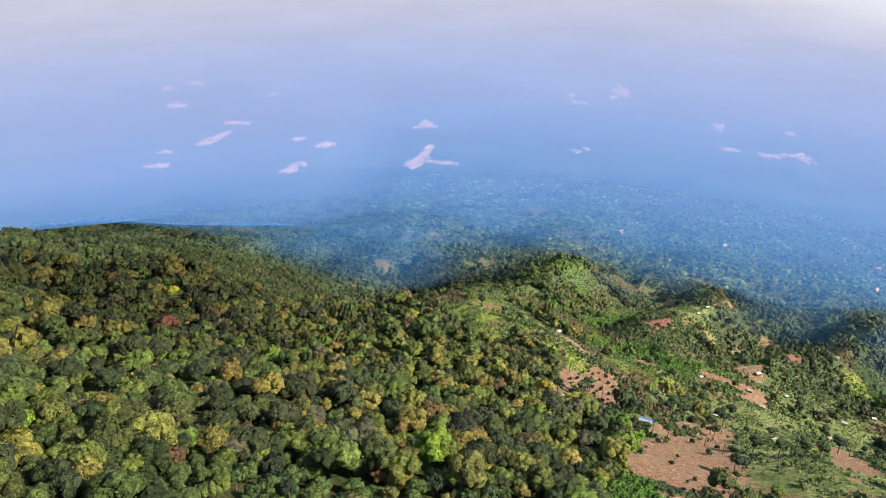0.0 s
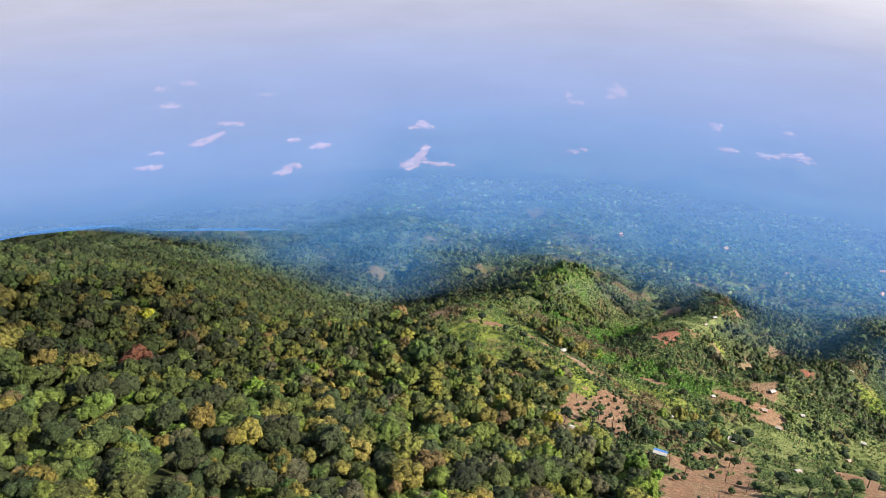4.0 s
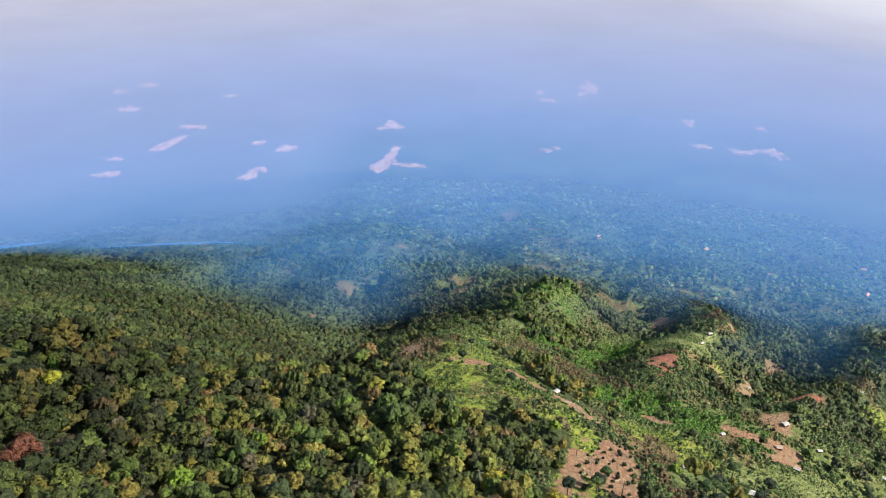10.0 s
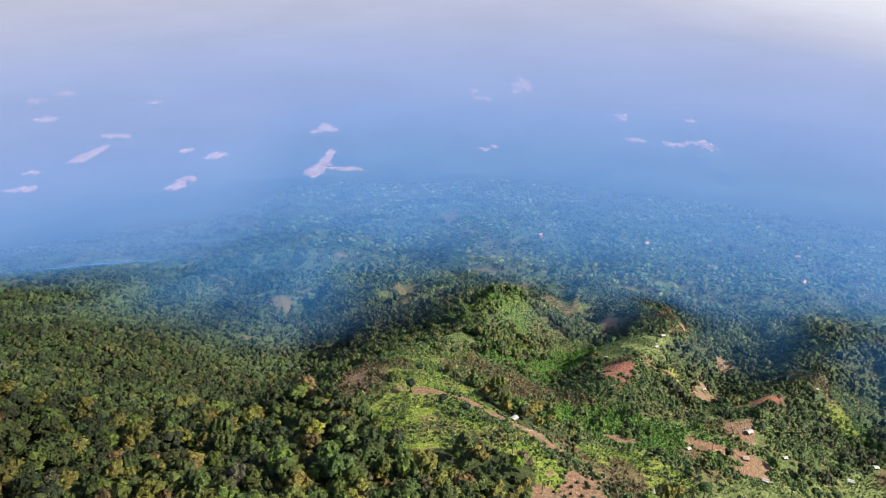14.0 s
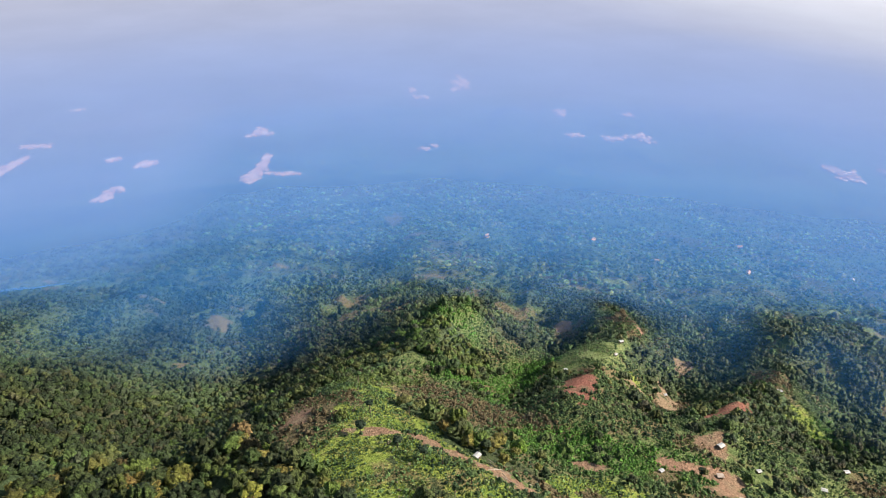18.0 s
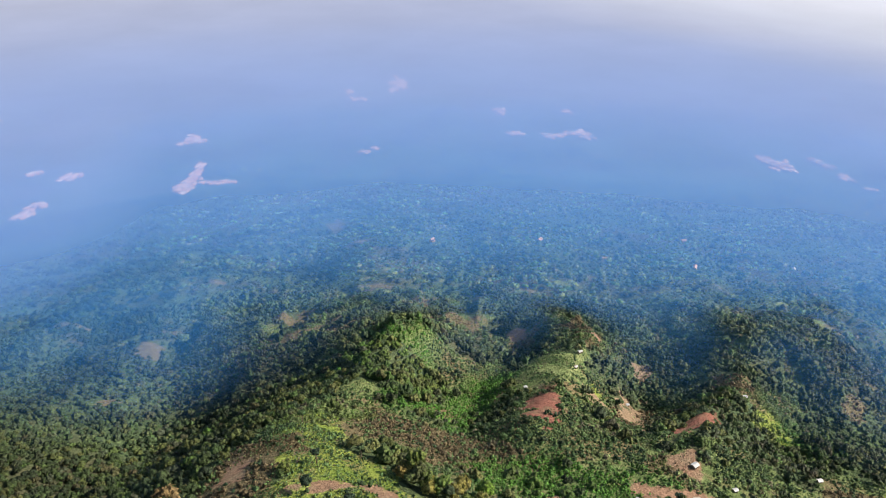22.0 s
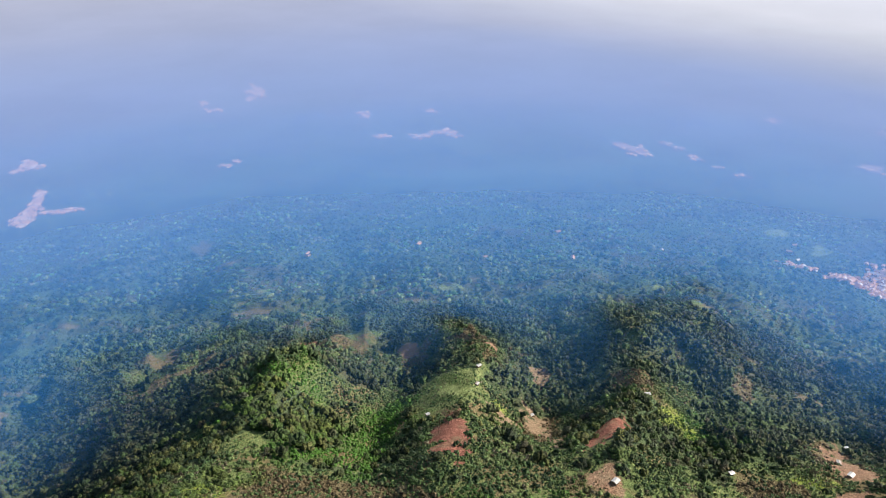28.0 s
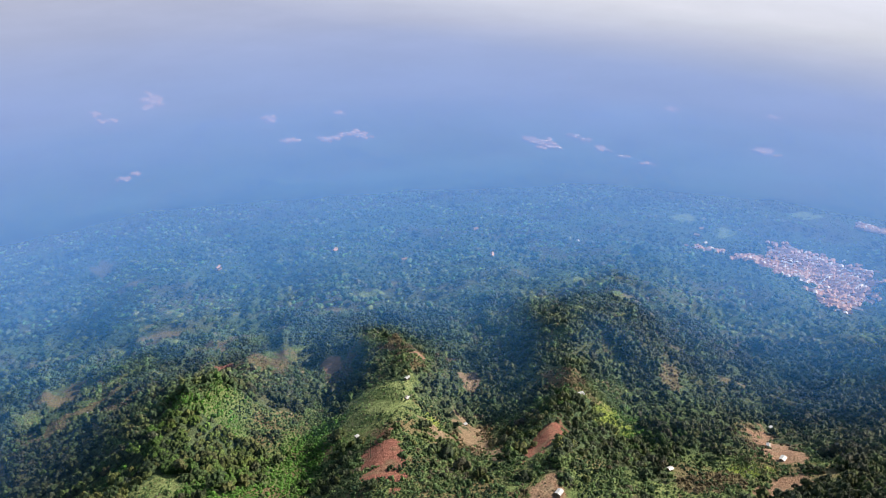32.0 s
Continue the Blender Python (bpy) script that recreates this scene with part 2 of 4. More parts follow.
def ground_material():
    m, n, l, out = material("mountain_ground")
    pos = n.new("ShaderNodeNewGeometry").outputs["Position"]
    fine = grain(n, l, 0.9, 5, 0.65, pos)
    mid = grain(n, l, 0.11, 4, 0.6, pos)
    wide = grain(n, l, 0.012, 3, 0.5, pos)
    forest = mixed(n, l, spread(n, l, mid, 0.35, 0.65), (0.026, 0.040, 0.018), (0.054, 0.075, 0.027))
    forest = mixed(n, l, spread(n, l, wide, 0.4, 0.6), forest, mixed(n, l, 0.5, forest, (0.07, 0.065, 0.03)))
    grass = mixed(n, l, spread(n, l, mid, 0.35, 0.68), (0.14, 0.205, 0.036), (0.275, 0.315, 0.07))
    grass = mixed(n, l, spread(n, l, fine, 0.5, 0.7), grass, (0.05, 0.085, 0.02))
    grass = mixed(n, l, spread(n, l, grain(n, l, 0.05, 4, 0.7, pos), 0.52, 0.62), grass, (0.2, 0.17, 0.075))
    pasture = mixed(n, l, spread(n, l, mid, 0.35, 0.68), (0.135, 0.175, 0.062), (0.235, 0.265, 0.11))
    pasture = mixed(n, l, spread(n, l, fine, 0.5, 0.72), pasture, (0.075, 0.105, 0.034))
    scrub = mixed(n, l, spread(n, l, mid, 0.35, 0.65), (0.082, 0.122, 0.043), (0.158, 0.195, 0.074))
    scrub = mixed(n, l, spread(n, l, grain(n, l, 0.04, 4, 0.65, pos), 0.48, 0.6), scrub, (0.17, 0.135, 0.07))
    # beyond the foot of the spurs the canopy closes over the ground
    canopy = mixed(n, l, spread(n, l, grain(n, l, 0.34, 4, 0.8, pos), 0.4, 0.62), (0.042, 0.068, 0.034), (0.105, 0.145, 0.065))
    canopy = mixed(n, l, spread(n, l, grain(n, l, 0.007, 5, 0.65, pos), 0.45, 0.62), canopy, (0.085, 0.08, 0.045))
    forest = mixed(n, l, attr(n, "canopy").outputs["Fac"], forest, canopy)
    soil = mixed(n, l, spread(n, l, fine, 0.3, 0.7), (0.185, 0.105, 0.068), (0.32, 0.195, 0.13))
    soil = mixed(n, l, spread(n, l, mid, 0.45, 0.75), soil, (0.24, 0.18, 0.115))
    red = mixed(n, l, spread(n, l, fine, 0.3, 0.7), (0.17, 0.068, 0.05), (0.29, 0.125, 0.09))
    red = mixed(n, l, spread(n, l, mid, 0.5, 0.75), red, (0.17, 0.12, 0.075))
    dry = mixed(n, l, spread(n, l, fine, 0.35, 0.65), (0.09, 0.078, 0.04), (0.2, 0.155, 0.085))
    rock = mixed(n, l, spread(n, l, fine, 0.35, 0.65), (0.175, 0.12, 0.075), (0.32, 0.23, 0.15))
    ragged = value(n, l, "MULTIPLY", value(n, l, "SUBTRACT", grain(n, l, 0.35, 4, 0.7, pos), 0.5), 1.7)
    color = forest
    for name, tone in (("bush", scrub), ("pasture", pasture), ("grass", grass), ("dry", dry), ("soil", soil), ("red", red), ("rock", rock)):
        weight = value(n, l, "ADD", attr(n, name).outputs["Fac"], ragged)
        color = mixed(n, l, spread(n, l, weight, 0.35, 0.6), color, tone)
    # clods, tufts and small stones over everything
    clods = spread(n, l, grain(n, l, 0.55, 6, 0.75, pos), 0.38, 0.62, 0.72, 1.36)
    rgb = n.new("ShaderNodeVectorMath")
    rgb.operation = "SCALE"
    l.new(color, rgb.inputs[0])
    l.new(clods, rgb.inputs["Scale"])
    surface(n, l, out, rgb.outputs[0], 0.95, 0.1, clods, 0.9, 0.8)
    return m


def leaf_material():
    m, n, l, out = material("foliage")
    tint = attr(n, "tint").outputs["Color"]
    geo = n.new("ShaderNodeNewGeometry")
    bright = spread(n, l, geo.outputs["Random Per Island"], 0, 1, 0.75, 1.25)
    leaves = grain(n, l, 4.4, 3, 0.7, geo.outputs["Position"])
    sprays = grain(n, l, 0.9, 3, 0.6, geo.outputs["Position"])
    k = value(n, l, "MULTIPLY", bright, spread(n, l, leaves, 0.36, 0.64, 0.3, 1.7))
    k = value(n, l, "MULTIPLY", k, spread(n, l, sprays, 0.34, 0.66, 0.5, 1.5))
    rgb = n.new("ShaderNodeVectorMath")
    rgb.operation = "SCALE"
    l.new(tint, rgb.inputs[0])
    l.new(k, rgb.inputs["Scale"])
    shade = surface(n, l, out, rgb.outputs[0], 0.55, 0.22)
    # leaf clumps take most of their slope from the lobe they sit on
    way = n.new("ShaderNodeVectorTransform")
    way.vector_type, way.convert_from, way.convert_to = "NORMAL", "OBJECT", "WORLD"
    l.new(attr(n, "outward").outputs["Vector"], way.inputs[0])
    blend = n.new("ShaderNodeMix")
    blend.data_type = "VECTOR"
    blend.inputs[0].default_value = 0.78
    l.new(geo.outputs["Normal"], blend.inputs[4])
    l.new(way.outputs[0], blend.inputs[5])
    unit = n.new("ShaderNodeVectorMath")
    unit.operation = "NORMALIZE"
    l.new(blend.outputs[1], unit.inputs[0])
    clumps = n.new("ShaderNodeTexVoronoi")
    clumps.inputs["Scale"].default_value = 1.5
    l.new(geo.outputs["Position"], clumps.inputs["Vector"])
    knobs = n.new("ShaderNodeBump")
    knobs.invert = True
    knobs.inputs["Strength"].default_value = 0.55
    knobs.inputs["Distance"].default_value = 0.6
    l.new(clumps.outputs["Distance"], knobs.inputs["Height"])
    l.new(unit.outputs[0], knobs.inputs["Normal"])
    relief = n.new("ShaderNodeBump")
    relief.inputs["Strength"].default_value = 0.8
    relief.inputs["Distance"].default_value = 0.5
    l.new(leaves, relief.inputs["Height"])
    l.new(knobs.outputs[0], relief.inputs["Normal"])
    l.new(relief.outputs[0], shade.inputs["Normal"])
    # thin leaves let a part of the light through
    through_leaf = n.new("ShaderNodeBsdfTranslucent")
    l.new(rgb.outputs[0], through_leaf.inputs["Color"])
    l.new(unit.outputs[0], through_leaf.inputs["Normal"])
    mix = n.new("ShaderNodeMixShader")
    mix.inputs[0].default_value = 0.3
    l.new(shade.outputs[0], mix.inputs[1])
    l.new(through_leaf.outputs[0], mix.inputs[2])
    l.new(mix.outputs[0], out.inputs["Surface"])
    return m


def simple(name, a, b, scale, roughness=0.8, spec=0.3, bump=0.0):
    m, n, l, out = material(name)
    pos = n.new("ShaderNodeTexCoord").outputs["Object"]
    g = grain(n, l, scale, 5, 0.6, pos)
    surface(n, l, out, mixed(n, l, spread(n, l, g, 0.3, 0.7), a, b), roughness, spec, g if bump else None, bump or 0.1, 0.05)
    return m


def haze_material():
    """Haze painted on a see-through sheet: thin near the slopes, thicker over the plain."""
    m, n, l, out = material("haze")
    depth = attr(n, "smog").outputs["Fac"]
    pos = n.new("ShaderNodeNewGeometry").outputs["Position"]
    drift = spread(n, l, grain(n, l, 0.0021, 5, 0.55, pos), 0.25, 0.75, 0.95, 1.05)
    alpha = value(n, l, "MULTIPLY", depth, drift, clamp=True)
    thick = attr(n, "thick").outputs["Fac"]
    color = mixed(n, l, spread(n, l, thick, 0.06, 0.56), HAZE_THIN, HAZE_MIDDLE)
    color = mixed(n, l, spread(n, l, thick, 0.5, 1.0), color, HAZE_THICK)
    east = n.new("ShaderNodeSeparateXYZ")    # glare towards the sun put into the haze colour, whiter to the east
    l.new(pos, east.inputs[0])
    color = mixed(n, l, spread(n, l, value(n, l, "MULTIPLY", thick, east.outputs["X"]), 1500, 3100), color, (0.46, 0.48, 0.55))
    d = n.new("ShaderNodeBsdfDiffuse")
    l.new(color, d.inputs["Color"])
    up = n.new("ShaderNodeCombineXYZ")    # normal set straight up, so the sheet is lit evenly however it lies
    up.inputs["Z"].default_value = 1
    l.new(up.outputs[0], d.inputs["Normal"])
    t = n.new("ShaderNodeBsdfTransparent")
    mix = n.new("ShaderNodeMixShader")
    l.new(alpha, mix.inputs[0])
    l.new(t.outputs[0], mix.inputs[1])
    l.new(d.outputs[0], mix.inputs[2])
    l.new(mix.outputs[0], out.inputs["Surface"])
    return m


# colours of the painted haze, from near to far
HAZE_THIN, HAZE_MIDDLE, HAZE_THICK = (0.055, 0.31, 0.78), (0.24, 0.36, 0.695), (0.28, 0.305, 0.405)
GROUND, LEAF, HAZE = ground_material(), leaf_material(), haze_material()
BARK = simple("bark", (0.10, 0.075, 0.05), (0.24, 0.2, 0.15), 3.0, 0.9, 0.1, 0.4)
PLASTER = simple("plaster", (0.6, 0.29, 0.14), (0.78, 0.44, 0.25), 0.6, 0.9, 0.2)
ROOF_TIN = simple("roof_tin", (0.68, 0.49, 0.36), (0.85, 0.66, 0.5), 0.8, 0.45, 0.5)
YARD = simple("bare_yard", (0.78, 0.32, 0.07), (0.9, 0.46, 0.13), 0.05, 0.95, 0.1)
ROOF_CLAY = simple("roof_clay", (0.56, 0.27, 0.14), (0.74, 0.42, 0.25), 0.5, 0.85, 0.2)


# ---- mesh helpers ----
def mesh_of(name, verts, faces, material_, tint=None, smooth=False, outs=None):
    """A mesh from arrays; faces: (n, 3) or (n, 4)."""
    me = bpy.data.meshes.new(name)
    verts, faces = np.asarray(verts, np.float32), np.asarray(faces, np.int32)
    k = faces.shape[1]
    me.vertices.add(len(verts))
    me.vertices.foreach_set("co", verts.ravel())
    me.loops.add(faces.size)
    me.loops.foreach_set("vertex_index", faces.ravel())
    me.polygons.add(len(faces))
    me.polygons.foreach_set("loop_start", np.arange(0, faces.size, k, dtype=np.int32))
    me.polygons.foreach_set("use_smooth", np.full(len(faces), smooth))
    if tint is not None:
        a = me.attributes.new("tint", "FLOAT_COLOR", "POINT")
        a.data.foreach_set("color", np.column_stack([tint, np.ones(len(tint))]).astype(np.float32).ravel())
    if outs is not None:
        me.attributes.new("outward", "FLOAT_VECTOR", "POINT").data.foreach_set("vector", np.asarray(outs, np.float32).ravel())
    me.update(calc_edges=True)
    me.materials.append(material_)
    return me


def part(name, bm, material_, parent, label=""):
    """Links a bmesh as one mesh object under a thing or part."""
    me = bpy.data.meshes.new(name)
    bm.to_mesh(me)
    bm.free()
    me.materials.append(material_)
    ob = new(name, me)
    ob.parent = parent
    return tagged(ob, label) if label else ob


# ---- the ground: one sheet from the mountain to the far plain ----
def steps(lo, fine_lo, fine_hi, hi, fine, growth):
    mid = list(np.arange(fine_lo, fine_hi, fine))
    up, d = [mid[-1]], fine
    while up[-1] < hi:
        d *= growth
        up.append(up[-1] + d)
    down, d = [mid[0]], fine
    while down[-1] > lo:
        d *= growth
        down.append(down[-1] - d)
    return np.array(down[:0:-1] + mid + up[1:])


gx = steps(-6500, -330, 520, 6500, 3.8, 1.04)
gy = steps(-2500, 40, 720, 6500, 3.8, 1.033)
GX, GY = np.meshgrid(gx, gy)
GZ = height(GX, GY)
nx, ny = len(gx), len(gy)
idx = np.arange(nx * ny).reshape(ny, nx)
quads = np.stack([idx[:-1, :-1], idx[:-1, 1:], idx[1:, 1:], idx[1:, :-1]], -1).reshape(-1, 4)
ground_mesh = mesh_of("ground", np.stack([GX, GY, GZ], -1).reshape(-1, 3), quads, GROUND, smooth=True)
for key, w in cover(GX.ravel(), GY.ravel()).items():
    ground_mesh.attributes.new(key, "FLOAT", "POINT").data.foreach_set("value", w.astype(np.float32))
ground_mesh.attributes.new("canopy", "FLOAT", "POINT").data.foreach_set("value", np.clip((np.hypot(GX.ravel(), GY.ravel() - 60) - 220) / 120, 0, 1).astype(np.float32))
ground = tagged(new("ground", ground_mesh), "forested mountain slope with grassy and bare plots falling to a plain", "ground", kind="structure")


# ---- haze: one added sheet standing in for distance haze, thicker towards the plain ----
def haze_sheet():
    ang = np.radians(np.linspace(-150, 150, 241))
    rad = np.concatenate([np.arange(360, 1900, 20), np.geomspace(1900, 6200, 44)])
    R, A = np.meshgrid(rad, ang)
    X, Y = 10 + R * np.sin(A), 110 + R * np.cos(A)
    ring = [(k * math.cos(q), k * math.sin(q)) for k in (30, 62) for q in np.arange(0, 6.28, math.pi / 4)]
    calm = sum(height(X + dx, Y + dy) for dx, dy in ring) / len(ring)    # it glides over small folds of the ground
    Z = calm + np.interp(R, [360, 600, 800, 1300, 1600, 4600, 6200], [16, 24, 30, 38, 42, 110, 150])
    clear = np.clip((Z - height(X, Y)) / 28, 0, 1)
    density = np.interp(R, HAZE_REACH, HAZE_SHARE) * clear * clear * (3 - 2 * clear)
    west = np.clip((-120 - X) / 160, 0, 1) * np.clip((R - 560) / 260, 0, 1) * np.clip((2600 - R) / 900, 0, 1)    # more opacity painted over the western foothills
    crest = 1 - np.clip((-150 - X) / 50, 0, 1) * np.clip((700 - R) / 190, 0, 1)    # painted opacity thinned out over the west ridge
    gully = np.clip((30 - X) / 70, 0, 1) * np.clip((R - 400) / 150, 0, 1) * np.clip((860 - R) / 160, 0, 1)    # more opacity painted over the deep gully east of that ridge
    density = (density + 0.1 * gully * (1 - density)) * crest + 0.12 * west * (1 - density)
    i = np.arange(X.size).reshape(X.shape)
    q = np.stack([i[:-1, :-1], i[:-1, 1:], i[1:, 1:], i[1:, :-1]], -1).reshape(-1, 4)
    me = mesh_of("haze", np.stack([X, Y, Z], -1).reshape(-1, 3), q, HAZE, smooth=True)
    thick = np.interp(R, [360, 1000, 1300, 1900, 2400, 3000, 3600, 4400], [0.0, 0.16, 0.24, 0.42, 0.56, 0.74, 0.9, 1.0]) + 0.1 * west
    # smog is the painted opacity, thick the step along the haze colours
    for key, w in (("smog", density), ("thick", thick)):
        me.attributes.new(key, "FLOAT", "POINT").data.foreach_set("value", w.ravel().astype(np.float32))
    return tagged(new("haze", me), "thin blue see-through sheet standing in for distance haze over the foothills and plain", "haze", kind="stuff")


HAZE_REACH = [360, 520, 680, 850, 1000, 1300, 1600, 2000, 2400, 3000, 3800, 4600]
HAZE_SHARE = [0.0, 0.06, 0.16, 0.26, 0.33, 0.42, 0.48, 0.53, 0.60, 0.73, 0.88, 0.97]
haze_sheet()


# ---- where the settlements lie; no tree stands between their houses ----
VILLAGES = [
    # name words, ovals of (x, y, half length, half width, turn), houses
    ("large fan-shaped", [(-82, 1858, 32, 55, -8), (-68, 1930, 27, 60, -8), (-52, 2005, 19, 52, -8), (-39, 2072, 16, 38, -8), (-10, 1880, 62, 16, -8)], 460),
    ("compact slanting", [(-416, 1787, 21, 33, -8), (-401, 1846, 21, 34, -8)], 150),
    ("small compact", [(-362, 2074, 27, 46, -8)], 80),
    ("small scattered", [(-460, 2154, 23, 22, -8)], 30),
    ("long slanting", [(-743, 2109, 22, 28, -8), (-727, 2157, 29, 35, -8), (-713, 2209, 15, 42, -8)], 100),
    ("thin scattered", [(-702, 2345, 55, 27, -8)], 40),
    ("small", [(-803, 1868, 36, 24, -8)], 60),
    ("thin", [(-831, 2018, 28, 16, -8)], 14),
    ("hazy", [(-988, 2590, 38, 50, -8)], 50),
    ("hazy thin", [(-1013, 2903, 54, 41, -8), (-1105, 2819, 48, 30, -8)], 40),
    ("thin bright", [(-662, 2734, 27, 17, -8)], 14),
    ("oval", [(-66, 2320, 37, 54, -8), (-32, 2305, 18, 18, -8)], 110),
    ("small", [(397, 2034, 15, 15, -8), (437, 2060, 15, 15, -8)], 36),
    ("thin hazy", [(506, 2625, 36, 23, -8), (499, 2724, 18, 33, -8)], 40),
    ("broad hazy", [(695, 2786, 39, 125, -8)], 150),
    ("hazy", [(934, 2323, 30, 48, -8)], 50),
    ("small hazy", [(874, 2073, 36, 23, -8)], 40),
    ("long", [(976, 2016, 36, 34, -8), (1072, 1998, 33, 58, -8), (1033, 2021, 22, 23, -8)], 170),
    ("tiny", [(1147, 2248, 18, 28, -8)], 24),
    ("oval", [(1441, 1642, 24, 59, -18), (1454, 1603, 34, 68, -18), (1451, 1566, 14, 41, -18)], 190),
    ("long slanting", [(1570, 1592, 16, 22, -18), (1568, 1542, 21, 22, -18), (1541, 1456, 22, 26, -18)], 70),
    ("thin", [(1524, 1365, 23, 10, -18)], 10),
    ("hazy", [(2050, 1606, 28, 29, -37)], 26),
    ("thin hazy", [(2241, 1344, 25, 23, -37)], 16),
    ("wide scattered", [(1884, 1161, 52, 33, -37)], 50),
    ("tiny", [(1512, 1280, 25, 13, -37)], 16),
    ("bright", [(2089, 2097, 11, 19, -37)], 12),
    ("edge", [(1456, 707, 23, 31, -37), (1451, 683, 21, 30, -37)], 130),
]
TOWN = [(1139, 712, 46, 30, -37), (1079, 720, 41, 21, -37), (1053, 742, 18, 12, -37), (1186, 717, 38, 56, -37), (1172, 668, 54, 70, -37), (1178, 635, 43, 64, -37), (1062, 592, 34, 34, -37), (1130, 606, 30, 50, -37), (1000, 562, 18, 22, -37), (1059, 804, 27, 10, -37)]


def settled(x, y):
    best = np.zeros(x.shape, bool)
    for cx, cy, a, b, turn in TOWN + [oval for _, ovals, _ in VILLAGES for oval in ovals]:
        c, d = math.cos(radians(turn)), math.sin(radians(turn))
        u, v = (x - cx) * c + (y - cy) * d, (y - cy) * c - (x - cx) * d
        best |= (u / (a + 9)) ** 2 + (v / (b + 9)) ** 2 < 1
    return best


# ---- farm huts on the cleared slopes; the ground round them is kept open ----
HUTS = [
    # x, y, width, depth, height, turn, roof, words
    (89, 241, 9.0, 4.2, 2.3, -28, ("blue", "white"), "farm hut roofed with blue tarpaulin and white tin beside red soil"),
    (142, 285, 9.5, 4.2, 2.4, -30, ("white", "white"), "long farm hut with a white tin roof by bare soil"),
    (65, 332, 4.0, 3.2, 2.4, 35, ("white", "white"), "small white-roofed hut on the grassy spur"),
    (200, 362, 5.0, 3.8, 2.4, 15, ("white", "white"), "white tin-roofed hut on a cut of red earth"),
    (294, 432, 5.4, 4.0, 2.5, -20, ("white", "white"), "white tin-roofed hut on a dry ridge top"),
    (52, 241, 3.2, 2.4, 2.0, -25, ("white", "rusty"), "small hut with a patched tin roof beside planted rows"),
    (117, 299, 4.2, 3.0, 2.2, -30, ("rusty", "white"), "grey hut with a rusty tin roof amid shrubs"),
    (156, 344, 3.0, 2.4, 2.0, 20, ("white", "white"), "tiny pale-roofed field shelter on the green slope"),
    (187, 343, 4.6, 3.4, 2.4, -15, ("rusty", "rusty"), "dark-roofed hut standing on levelled bare soil"),
    (188, 327, 4.4, 3.0, 2.2, -40, ("rusty", "white"), "grey hut with a patched tin roof above the pasture"),
    (214, 349, 3.2, 2.6, 2.0, 0, ("white", "white"), "tiny pale-roofed field shelter on the green slope"),
    (253, 345, 4.6, 3.0, 2.2, -35, ("white", "white"), "white tin-roofed hut on the lower slope"),
    (231, 323, 3.6, 2.8, 2.1, 20, ("rusty", "rusty"), "small rusty-roofed hut on the lower slope"),
    (176, 260, 3.4, 2.8, 2.1, -30, ("rusty", "white"), "small patched hut beside a bare strip"),
    (150, 244, 3.6, 2.8, 2.1, 10, ("white", "rusty"), "small patched hut on the cleared slope"),
    (344, 333, 6.0, 4.2, 2.5, 10, ("white", "white"), "white tin-roofed farmhouse at the edge of a burnt field"),
    (370, 352, 4.6, 3.4, 2.3, 30, ("white", "rusty"), "hut with a patched tin roof in a burnt field"),
    (455, 387, 4.6, 3.4, 2.3, 0, ("white", "white"), "white-roofed hut at the top of a burnt field"),
    (283, 361, 4.2, 3.2, 2.2, -10, ("white", "white"), "white-roofed hut amid dense shrubs"),
    (164, 470, 3.0, 2.4, 2.0, 0, ("white", "white"), "tiny white shelter at the edge of a red plot"),
    (226, 514, 5.0, 3.4, 2.2, 15, ("white", "white"), "white-roofed hut on the grassy ridge crest"),
    (208, 488, 4.0, 3.0, 2.2, 30, ("rusty", "white"), "patched hut on the grassy ridge crest"),
    (249, 484, 3.4, 2.8, 2.1, 0, ("white", "white"), "tiny white hut on a landslide scar"),
    (62, 654, 5.0, 3.6, 2.3, 0, ("white", "white"), "white-roofed hut on a dry hillside"),
    (95, 603, 3.6, 2.8, 2.2, 20, ("white", "white"), "tiny white hut on a shrubby hillside"),
]


def trodden(x, y):
    """Ground by a hut, where nothing tall grows."""
    best = np.zeros(x.shape, bool)
    for hx, hy, w, *_ in HUTS:
        best |= np.hypot(x - hx - 1.0, y - hy + 3.0) < 0.5 * w + 3.8
    return best


# ---- foliage ----
def icosphere(level):
    bm = bmesh.new()
    bmesh.ops.create_icosphere(bm, subdivisions=level, radius=1)
    v = np.array([p.co for p in bm.verts])
    f = np.array([[q.index for q in face.verts] for face in bm.faces])
    bm.free()
    return v, f


ICO1 = icosphere(1)
OCTA = (np.array([(1, 0, 0), (-1, 0, 0), (0, 1, 0), (0, -1, 0), (0, 0, 1), (0, 0, -1)], float),
        np.array([(0, 2, 4), (2, 1, 4), (1, 3, 4), (3, 0, 4), (2, 0, 5), (1, 2, 5), (3, 1, 5), (0, 3, 5)]))


